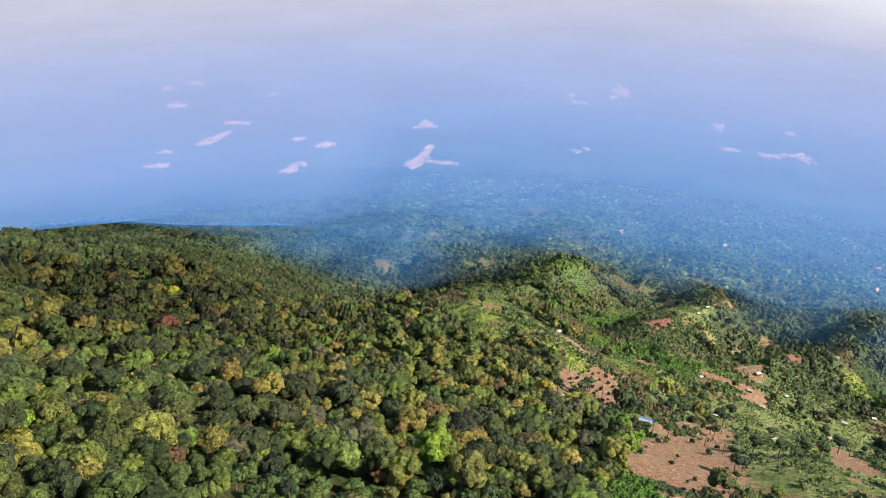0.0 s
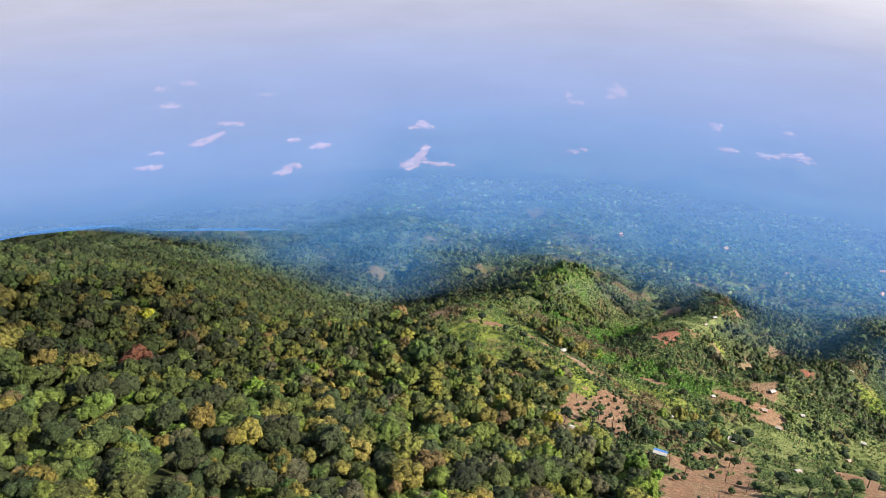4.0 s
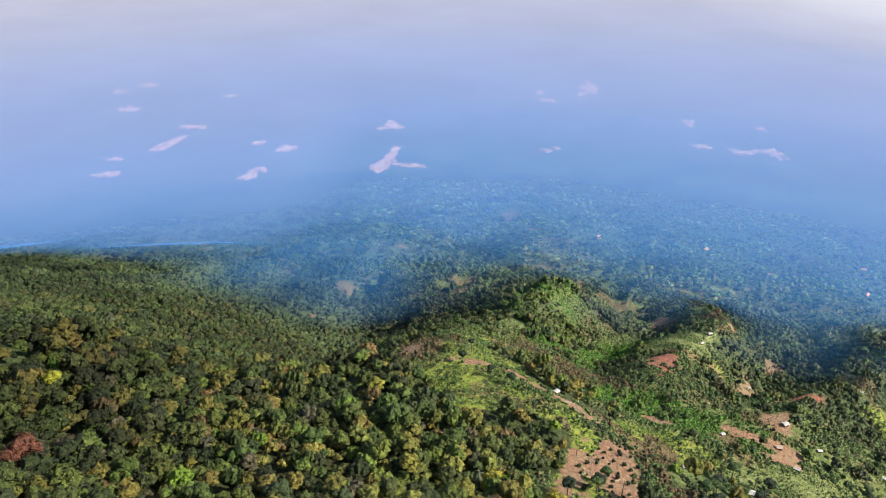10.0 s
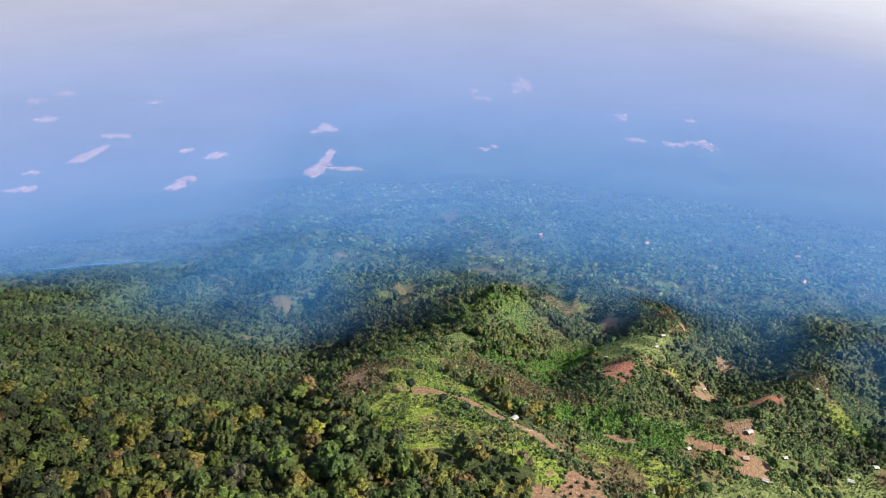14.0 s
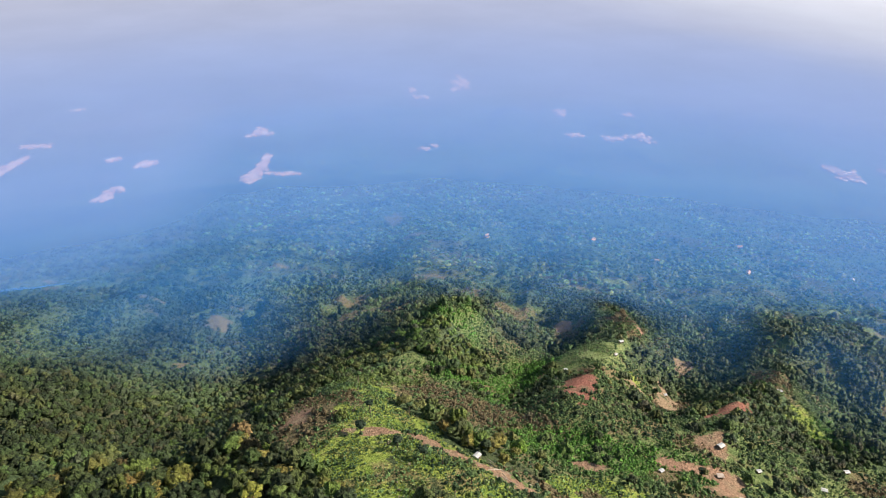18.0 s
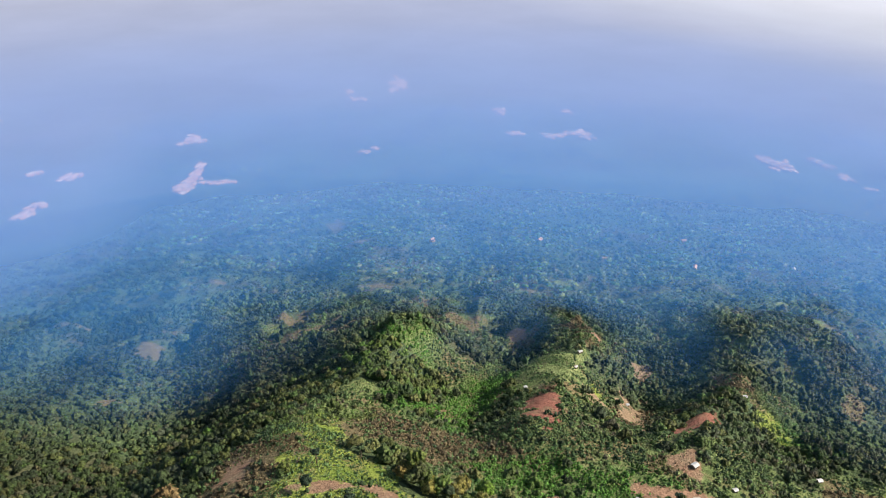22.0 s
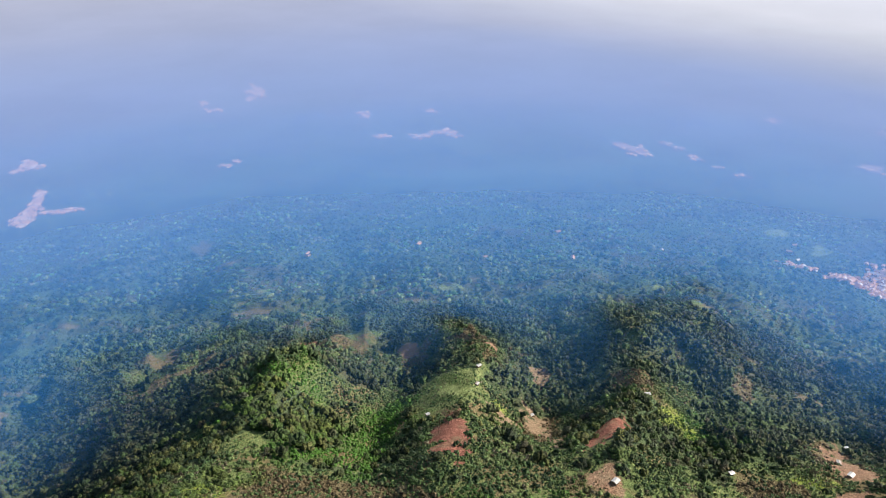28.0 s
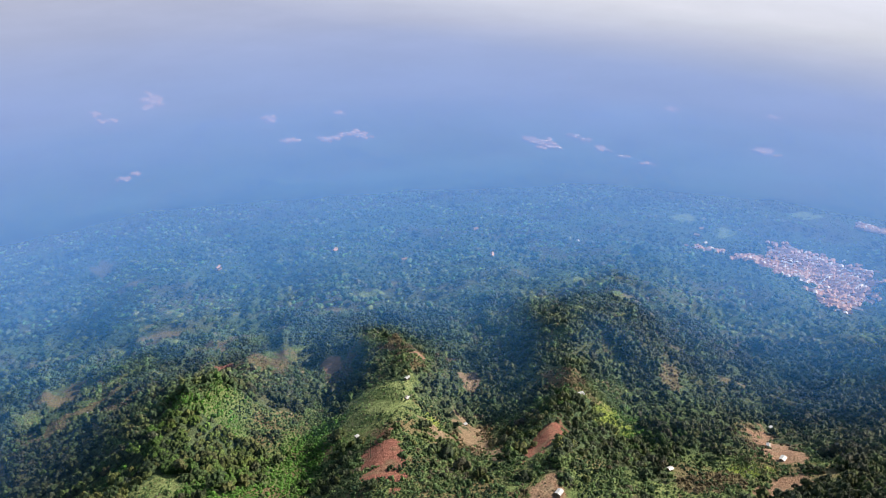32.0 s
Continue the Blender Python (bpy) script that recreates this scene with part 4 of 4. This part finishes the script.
def child(name, mesh, parent, scale=(1, 1, 1), at=(0, 0, 0), turn=0.0, label=""):
    ob = new(name, mesh)
    ob.parent = parent
    ob.location, ob.scale, ob.rotation_euler = at, scale, (0, 0, turn)
    return tagged(ob, label) if label else ob


rng = np.random.default_rng(23)
KINDS = [("dark green", PALETTE[0]), ("deep green", PALETTE[1]), ("mid-green", PALETTE[2]), ("olive green", PALETTE[3]), ("pale olive", PALETTE[4]), ("fresh green", (0.08, 0.17, 0.015))]
CROWNS = []
for words, tone in KINDS:
    for k in range(4):
        v, f, o = crown(rng, 9, 260, 0.125)
        shade = 0.95 * np.asarray(tone) * (1 + rng.normal(size=3) * 0.05)
        CROWNS.append((words, mesh_of("crown", v, f, LEAF, np.tile(shade, (len(v), 1)), outs=o)))
TRUNKS = []
for k in range(5):
    v, f = trunk_arrays(1.0, 0.035, rng)
    TRUNKS.append(mesh_of("trunk", v, f, BARK, smooth=True))


def limb_mesh(rng):
    """A forked limb that leaves the trunk and rises outward."""
    bm = bmesh.new()
    for a, lean, size in ((0.0, 0.9, 1.0), (0.35, 0.55, 0.6)):
        start, way = Vector((0, 0, 0)), Vector((math.cos(a) * lean, math.sin(a) * lean, 0.75)).normalized()
        rings = []
        for s in (0.0, 0.5, 1.0):
            c = start + way * s * size + Vector((0, 0, 0.14 * s * s))
            w = 0.055 * size * (1.15 - s)
            rings.append([bm.verts.new(c + Vector((math.cos(q) * w, math.sin(q) * w, 0))) for q in (0.3, 1.87, 3.44, 5.0)])
        for lo, hi in zip(rings, rings[1:]):
            for i in range(4):
                bm.faces.new((lo[i], lo[(i + 1) % 4], hi[(i + 1) % 4], hi[i]))
        bm.faces.new(rings[-1])
    me = bpy.data.meshes.new("limb")
    bm.to_mesh(me)
    bm.free()
    me.materials.append(BARK)
    return me


BOUGHS = [limb_mesh(rng) for _ in range(3)]


def tree(x, y, r, tall, pick, rng, label="", group="", limbs=0, flat=1.0, name="tree"):
    words, mesh = CROWNS[pick]
    top = blank(name, x, y, rng.uniform(0, 6.28), 0.3)
    h = tall + 0.45 * r
    child("trunk", TRUNKS[rng.integers(len(TRUNKS))], top, (h * 1.0, h * 1.0, h))
    for k in range(limbs):
        child("limb", BOUGHS[k % 3], top, (r * 0.75,) * 3, (0, 0, tall * (0.62 + 0.12 * k)), 2.1 * k + rng.uniform(0, 1))
    child("crown", mesh, top, (r, r, r * flat), (0, 0, tall + 0.3 * r))
    return tagged(top, label or f"{words} leafy rainforest tree in the dense canopy", "tree", group)


for x, y in SINGLES[:300]:
    r = 1.6 + 1.4 * rng.uniform() ** 1.6
    tree(x, y, r, max(0.5, rng.normal(2.0, 1.0)), rng.choice(24, p=np.repeat([1.3, 1.7, 1.3, 0.9, 0.3, 0.1], 4) / 22.4), rng, group="forest trees on the upper slope", flat=rng.uniform(0.8, 1.2))

# trees left standing on the cleared slopes, tall and thin with dark crowns
SOLITARY = [(84, 226), (92, 222), (112, 262), (117, 268), (104, 258), (132, 268), (139, 272), (146, 262), (120, 240), (128, 236), (66, 236), (60, 228), (50, 246), (152, 300), (163, 318),
            (176, 342), (142, 318), (134, 300), (190, 300), (196, 318), (188, 268), (170, 278), (158, 262), (205, 322), (214, 300), (100, 178), (108, 190), (92, 166), (116, 200), (124, 214),
            (28, 362), (34, 330), (42, 322), (22, 344), (46, 372), (28, 410), (38, 416), (48, 300), (56, 308), (62, 252), (118, 398), (140, 432), (160, 440), (222, 350), (232, 330), (250, 350),
            (150, 228), (140, 206), (160, 240), (196, 240), (206, 262), (222, 282), (236, 300), (180, 220), (176, 206)]
for k, (x, y) in enumerate(SOLITARY):
    r = rng.uniform(1.3, 2.6)
    tree(x, y, r, rng.uniform(2.5, 6.0), int(rng.choice([0, 1, 2, 3, 4, 5, 6, 7, 9, 13])), rng, "lone dark-leaved tree with a bare trunk on the cleared slope", "lone trees", 3, rng.uniform(0.6, 0.95))

for x, y in ((85, 248), (90, 250), (137, 274), (133, 280), (117, 274), (121, 279), (112, 270), (141, 303), (128, 203), (138, 204), (124, 214), (146, 206), (152, 292), (68, 262), (64, 256), (104, 188), (170, 230), (226, 322)):
    r = rng.uniform(2.2, 3.4)
    tree(x, y, r, rng.uniform(4.0, 7.0), int(rng.choice([0, 1, 2, 3, 5, 7])), rng, "tall dark-leaved tree with a bare trunk still standing by red soil", "tall trees on the cleared slope", 3, rng.uniform(0.5, 0.75))


def tinted_crown(tone):
    v, f, o = crown(rng, 9, 260, 0.125)
    return mesh_of("crown", v, f, LEAF, np.tile(np.asarray(tone, float), (len(v), 1)), outs=o)


CROWNS += [("rust-red", tinted_crown((0.15, 0.062, 0.04))), ("bright yellow", tinted_crown((0.30, 0.32, 0.04))), ("vivid green", tinted_crown((0.10, 0.175, 0.035))), ("golden", tinted_crown((0.34, 0.31, 0.05)))]
tree(-102, 218, 5.6, 8.5, 24, rng, "rust-red tree with dry leaves amid the green canopy", limbs=3)
tree(-120, 269, 3.4, 8.5, 25, rng, "bright yellow flowering tree above the canopy", limbs=3)
tree(-43, 285, 3.2, 3.5, 26, rng, "vivid green broad-crowned tree in the forest", limbs=3)
tree(-60, 118, 2.8, 3.0, 26, rng, "vivid green broad-crowned tree in the forest", limbs=3)
tree(41, 227, 4.4, 6.5, 27, rng, "golden-leaved tree at the forest edge", limbs=3)
tree(22, 232, 3.6, 6.0, 27, rng, "golden-leaved tree at the forest edge", limbs=3)

CROWNS.append(("pale green", tinted_crown((0.17, 0.24, 0.09))))
for x, y, r in ((-104, 1299, 8.0), (-58, 1230, 7.0), (-20, 1189, 7.5), (-2, 1171, 6.0), (-44, 739, 6.5), (-150, 1380, 7.0)):
    tree(x, y, r, 4.0, 28, rng, "broad pale green tree standing out of the hazy forest", "pale trees", 3, 0.7)


def bare_tree(x, y, h, rng):
    top = blank("dead_tree", x, y, rng.uniform(0, 6.28), 0.2)
    child("trunk", TRUNKS[rng.integers(5)], top, (h * 0.7, h * 0.7, h), label="bleached grey trunk")
    for k in range(3):
        child("limb", BOUGHS[k], top, (h * 0.22,) * 3, (0, 0, h * (0.55 + 0.15 * k)), 2.2 * k)
    return tagged(top, "dead leafless tree with pale bare limbs", "tree", "dead trees")


for x, y, h in [(30, 150, 9), (88, 228, 8), (56, 300, 7), (62, 280, 6), (48, 318, 7), (110, 210, 6), (128, 250, 6), (-20, 170, 10), (180, 236, 7), (152, 436, 5), (158, 446, 6), (82, 252, 9), (133, 272, 8), (144, 290, 8), (118, 240, 7), (130, 228, 6), (229, 318, 7), (72, 254, 8), (190, 320, 6), (108, 222, 7)]:
    bare_tree(x, y, h, rng)


# ---- tree ferns: a short trunk and a star of fronds ----
def frond_mesh():
    bm = bmesh.new()
    n, rows = 7, []
    for k in range(n):
        s = k / (n - 1)
        x, z = s * 0.95, 0.42 * math.sin(s * 2.6) - 0.28 * s * s
        w = 0.13 * math.sin(math.pi * min(1.0, s * 0.92 + 0.08)) + 0.012
        rows.append([bm.verts.new((x, -w, z - 0.3 * w)), bm.verts.new((x, 0, z)), bm.verts.new((x, w, z - 0.3 * w))])
    for a, b in zip(rows, rows[1:]):
        for i in range(2):
            bm.faces.new((a[i], b[i], b[i + 1], a[i + 1]))
    me = bpy.data.meshes.new("frond")
    bm.to_mesh(me)
    bm.free()
    tone = me.attributes.new("tint", "FLOAT_COLOR", "POINT")
    tone.data.foreach_set("color", np.tile((0.07, 0.13, 0.03, 1.0), (len(me.vertices), 1)).astype(np.float32).ravel())
    me.attributes.new("outward", "FLOAT_VECTOR", "POINT").data.foreach_set("vector", np.tile((0.0, 0.0, 1.0), (len(me.vertices), 1)).astype(np.float32).ravel())
    me.materials.append(LEAF)
    return me


FROND = frond_mesh()


def tree_fern(x, y, h, r):
    top = blank("palm", x, y, rng.uniform(0, 6.28), 0.2)
    child("trunk", TRUNKS[rng.integers(5)], top, (h * 0.8, h * 0.8, h))
    for k in range(9):
        f = child("frond", FROND, top, (r, r, r * rng.uniform(0.7, 1.2)), (0, 0, h * 0.97), 0.7 * k + rng.uniform(-0.15, 0.15))
    return tagged(top, "palm with a star of arching green fronds", "palm", "palms")


for x, y, h in [(-40, 118, 8), (-45, 108, 7.5), (-12, 96, 8), (-52, 136, 8), (-30, 150, 8.5), (14, 116, 7.5), (20, 440, 6), (12, 444, 6), (4, 436, 6.5), (26, 448, 6), (-4, 430, 7), (34, 452, 6.5), (-70, 165, 8.5), (-88, 190, 8)]:
    tree_fern(x, y, h * 0.68, rng.uniform(1.8, 2.6))


# ---- planted rows on the bare plots ----
def planted(x, y, r, rng):
    words, mesh = CROWNS[int(rng.choice([0, 1, 2, 3, 5, 6]))]
    top = blank("sapling", x, y, rng.uniform(0, 6.28), 0.1)
    child("stem", TRUNKS[0], top, (r * 1.4, r * 1.4, r * 1.0))
    child("crown", mesh, top, (r, r, r * 1.05), (0, 0, r * 0.85))
    return tagged(top, "dark green round young crop tree planted on red soil", "sapling", "planted crop rows")


def rows(cx, cy, turn, across, along, gap, count_rng, size=(0.55, 1.0), keep=0.82):
    c, s = math.cos(radians(turn)), math.sin(radians(turn))
    for i in np.arange(-along, along + 0.1, gap):
        for j in np.arange(-across, across + 0.1, gap):
            if count_rng.uniform() < keep:
                u, v = i + count_rng.normal() * 0.9, j + count_rng.normal() * 0.9
                planted(cx + u * c - v * s, cy + u * s + v * c, count_rng.uniform(*size), count_rng)


rows(77, 278, 62, 12, 32, 4.4, rng, (0.6, 1.2), 0.78)
rows(50, 318, -60, 8, 26, 4.8, rng, (0.4, 0.8), 0.6)
for k in range(26):    # stray shrubs on the large red plot
    u, v = rng.uniform(-58, 58), rng.uniform(-15, 15)
    planted(96 + u * 0.469 - v * 0.883, 205 + u * 0.883 + v * 0.469, rng.uniform(0.6, 1.5), rng)


# ---- felled logs ----
def log_mesh():
    bm = bmesh.new()
    rings = []
    for k, s in enumerate((0.0, 0.35, 0.7, 1.0)):
        w = (1.0, 0.92, 0.8, 0.66)[k]
        rings.append([bm.verts.new((s, math.cos(q) * w * 0.03 + 0.012 * math.sin(s * 5), math.sin(q) * w * 0.03)) for q in np.linspace(0, 2 * math.pi, 7)[:-1]])
    for a, b in zip(rings, rings[1:]):
        for i in range(6):
            bm.faces.new((a[i], a[(i + 1) % 6], b[(i + 1) % 6], b[i]))
    bm.faces.new(rings[0][::-1]), bm.faces.new(rings[-1])
    me = bpy.data.meshes.new("log")
    bm.to_mesh(me)
    bm.free()
    me.materials.append(LOG)
    return me


LOG = simple("grey_log", (0.2, 0.16, 0.12), (0.46, 0.4, 0.33), 4.0, 0.9, 0.1, 0.3)
LOG_MESH = log_mesh()


def felled(x, y, length, turn):
    a = (x, y, float(height(x, y)))
    bx, by = x + length * math.cos(turn), y + length * math.sin(turn)
    d = Vector((bx, by, float(height(bx, by)))) - Vector(a)
    ob = new("log", LOG_MESH)
    ob.matrix_world = Matrix.Translation(Vector(a) + Vector((0, 0, length * 0.022))) @ d.to_track_quat("X", "Z").to_matrix().to_4x4() @ Matrix.Scale(length, 4)
    return tagged(ob, "felled bleached log lying on bare soil", "log", "felled logs")


for k in range(46):
    if k < 20:
        u, v = rng.uniform(-58, 58), rng.uniform(-15, 15)
        x, y = 96 + u * 0.469 - v * 0.883, 205 + u * 0.883 + v * 0.469
    elif k < 34:
        x, y = rng.uniform(64, 84), rng.uniform(314, 330)
    else:
        u, v = rng.uniform(-30, 30), rng.uniform(-11, 11)
        x, y = 76 + u * 0.469 - v * 0.883, 277 + u * 0.883 + v * 0.469
    felled(x, y, rng.uniform(2.5, 7), rng.uniform(0, 6.28))


# ---- farm huts ----
WHITE_TIN = simple("white_tin", (0.36, 0.35, 0.34), (0.58, 0.57, 0.55), 1.2, 0.4, 0.5)
RUSTY_TIN = simple("rusty_tin", (0.30, 0.22, 0.17), (0.5, 0.42, 0.36), 1.6, 0.6, 0.4)
BLUE_TARP = simple("blue_tarp", (0.02, 0.13, 0.48), (0.04, 0.22, 0.62), 1.0, 0.5, 0.4)
BOARD = simple("board_wall", (0.20, 0.14, 0.09), (0.34, 0.26, 0.18), 3.0, 0.85, 0.2, 0.3)
DARK_WOOD = simple("dark_wood", (0.05, 0.04, 0.03), (0.1, 0.08, 0.06), 3.0, 0.8, 0.2)


def box(bm, x0, x1, y0, y1, z0, z1):
    v = [bm.verts.new(p) for p in ((x0, y0, z0), (x1, y0, z0), (x1, y1, z0), (x0, y1, z0), (x0, y0, z1), (x1, y0, z1), (x1, y1, z1), (x0, y1, z1))]
    for f in ((0, 3, 2, 1), (4, 5, 6, 7), (0, 1, 5, 4), (1, 2, 6, 5), (2, 3, 7, 6), (3, 0, 4, 7)):
        bm.faces.new([v[i] for i in f])


def tin_sheet(w, d, drop, ribs):
    """A ribbed roof panel from the ridge (y = 0) down to the eaves (y = d)."""
    bm = bmesh.new()
    top, low = [], []
    for k in range(2 * ribs + 1):
        x = -w / 2 + w * k / (2 * ribs)
        z = 0.05 if k % 2 else 0.0
        top.append((bm.verts.new((x, 0, z + 0.03)), bm.verts.new((x, d, z - drop + 0.03))))
        low.append((bm.verts.new((x, 0, z)), bm.verts.new((x, d, z - drop))))
    for a, b in zip(top, top[1:]):
        bm.faces.new((a[0], b[0], b[1], a[1]))
    for a, b in zip(low, low[1:]):
        bm.faces.new((a[0], a[1], b[1], b[0]))
    for a, b, c, e in zip(top, top[1:], low, low[1:]):
        bm.faces.new((a[1], b[1], e[1], c[1]))
    return bm


def hut(x, y, w, d, h, turn, skins, label):
    """A boarded farm hut on posts with a two-panel tin roof; skins: the two roof panels."""
    w, d, h = w * 0.54, d * 0.58, h * 0.72
    top = blank("farm_hut", x, y, radians(turn), 0.2)
    bm = bmesh.new()
    t = 0.1
    box(bm, -w / 2, w / 2, -d / 2, -d / 2 + t, 0.3, h)
    box(bm, -w / 2, w / 2, d / 2 - t, d / 2, 0.3, h)
    box(bm, -w / 2, -w / 2 + t, -d / 2 + t, d / 2 - t, 0.3, h)
    box(bm, w / 2 - t, w / 2, -d / 2 + t, d / 2 - t, 0.3, h)
    wall = part("wall", bm, BOARD, top, "weathered brown board wall")
    bm = bmesh.new()
    box(bm, -w / 2, w / 2, -d / 2, d / 2, 0.15, 0.29)
    part("floor_deck", bm, DARK_WOOD, top)
    for px in (-w / 2 + 0.15, w / 2 - 0.15):
        for py in (-d / 2 + 0.15, d / 2 - 0.15):
            bm = bmesh.new()
            box(bm, px - 0.07, px + 0.07, py - 0.07, py + 0.07, -0.9, 0.15)
            part("post", bm, DARK_WOOD, top)
    bm = bmesh.new()
    box(bm, -0.4, 0.4, -d / 2 - 0.03, -d / 2, 0.32, min(h - 0.1, 2.1))
    part("door", bm, DARK_WOOD, wall, "dark plank door")
    bm = bmesh.new()
    box(bm, w * 0.28 - 0.25, w * 0.28 + 0.25, d / 2, d / 2 + 0.03, 0.9, 1.4)
    part("shutter", bm, DARK_WOOD, wall, "dark wooden window shutter")
    drop = 0.36 * d / 2
    for k, skin in enumerate(skins):
        roof = part("roof_panel", tin_sheet(w + 0.7, d / 2 + 0.35, drop + 0.12, max(6, int(w * 2))), skin, top)
        roof.location = (0, 0, h + drop + 0.04)
        roof.rotation_euler = (0, 0, math.pi * k)
    bm = bmesh.new()
    box(bm, -w / 2 - 0.36, w / 2 + 0.36, -0.12, 0.12, h + drop + 0.10, h + drop + 0.16)
    part("ridge_cap", bm, skins[0], top)
    return tagged(top, label, "hut", "farm huts")


TIN = {"blue": BLUE_TARP, "white": WHITE_TIN, "rusty": RUSTY_TIN}
for *measures, skins, words in HUTS:
    hut(*measures, [TIN[k] for k in skins], words)
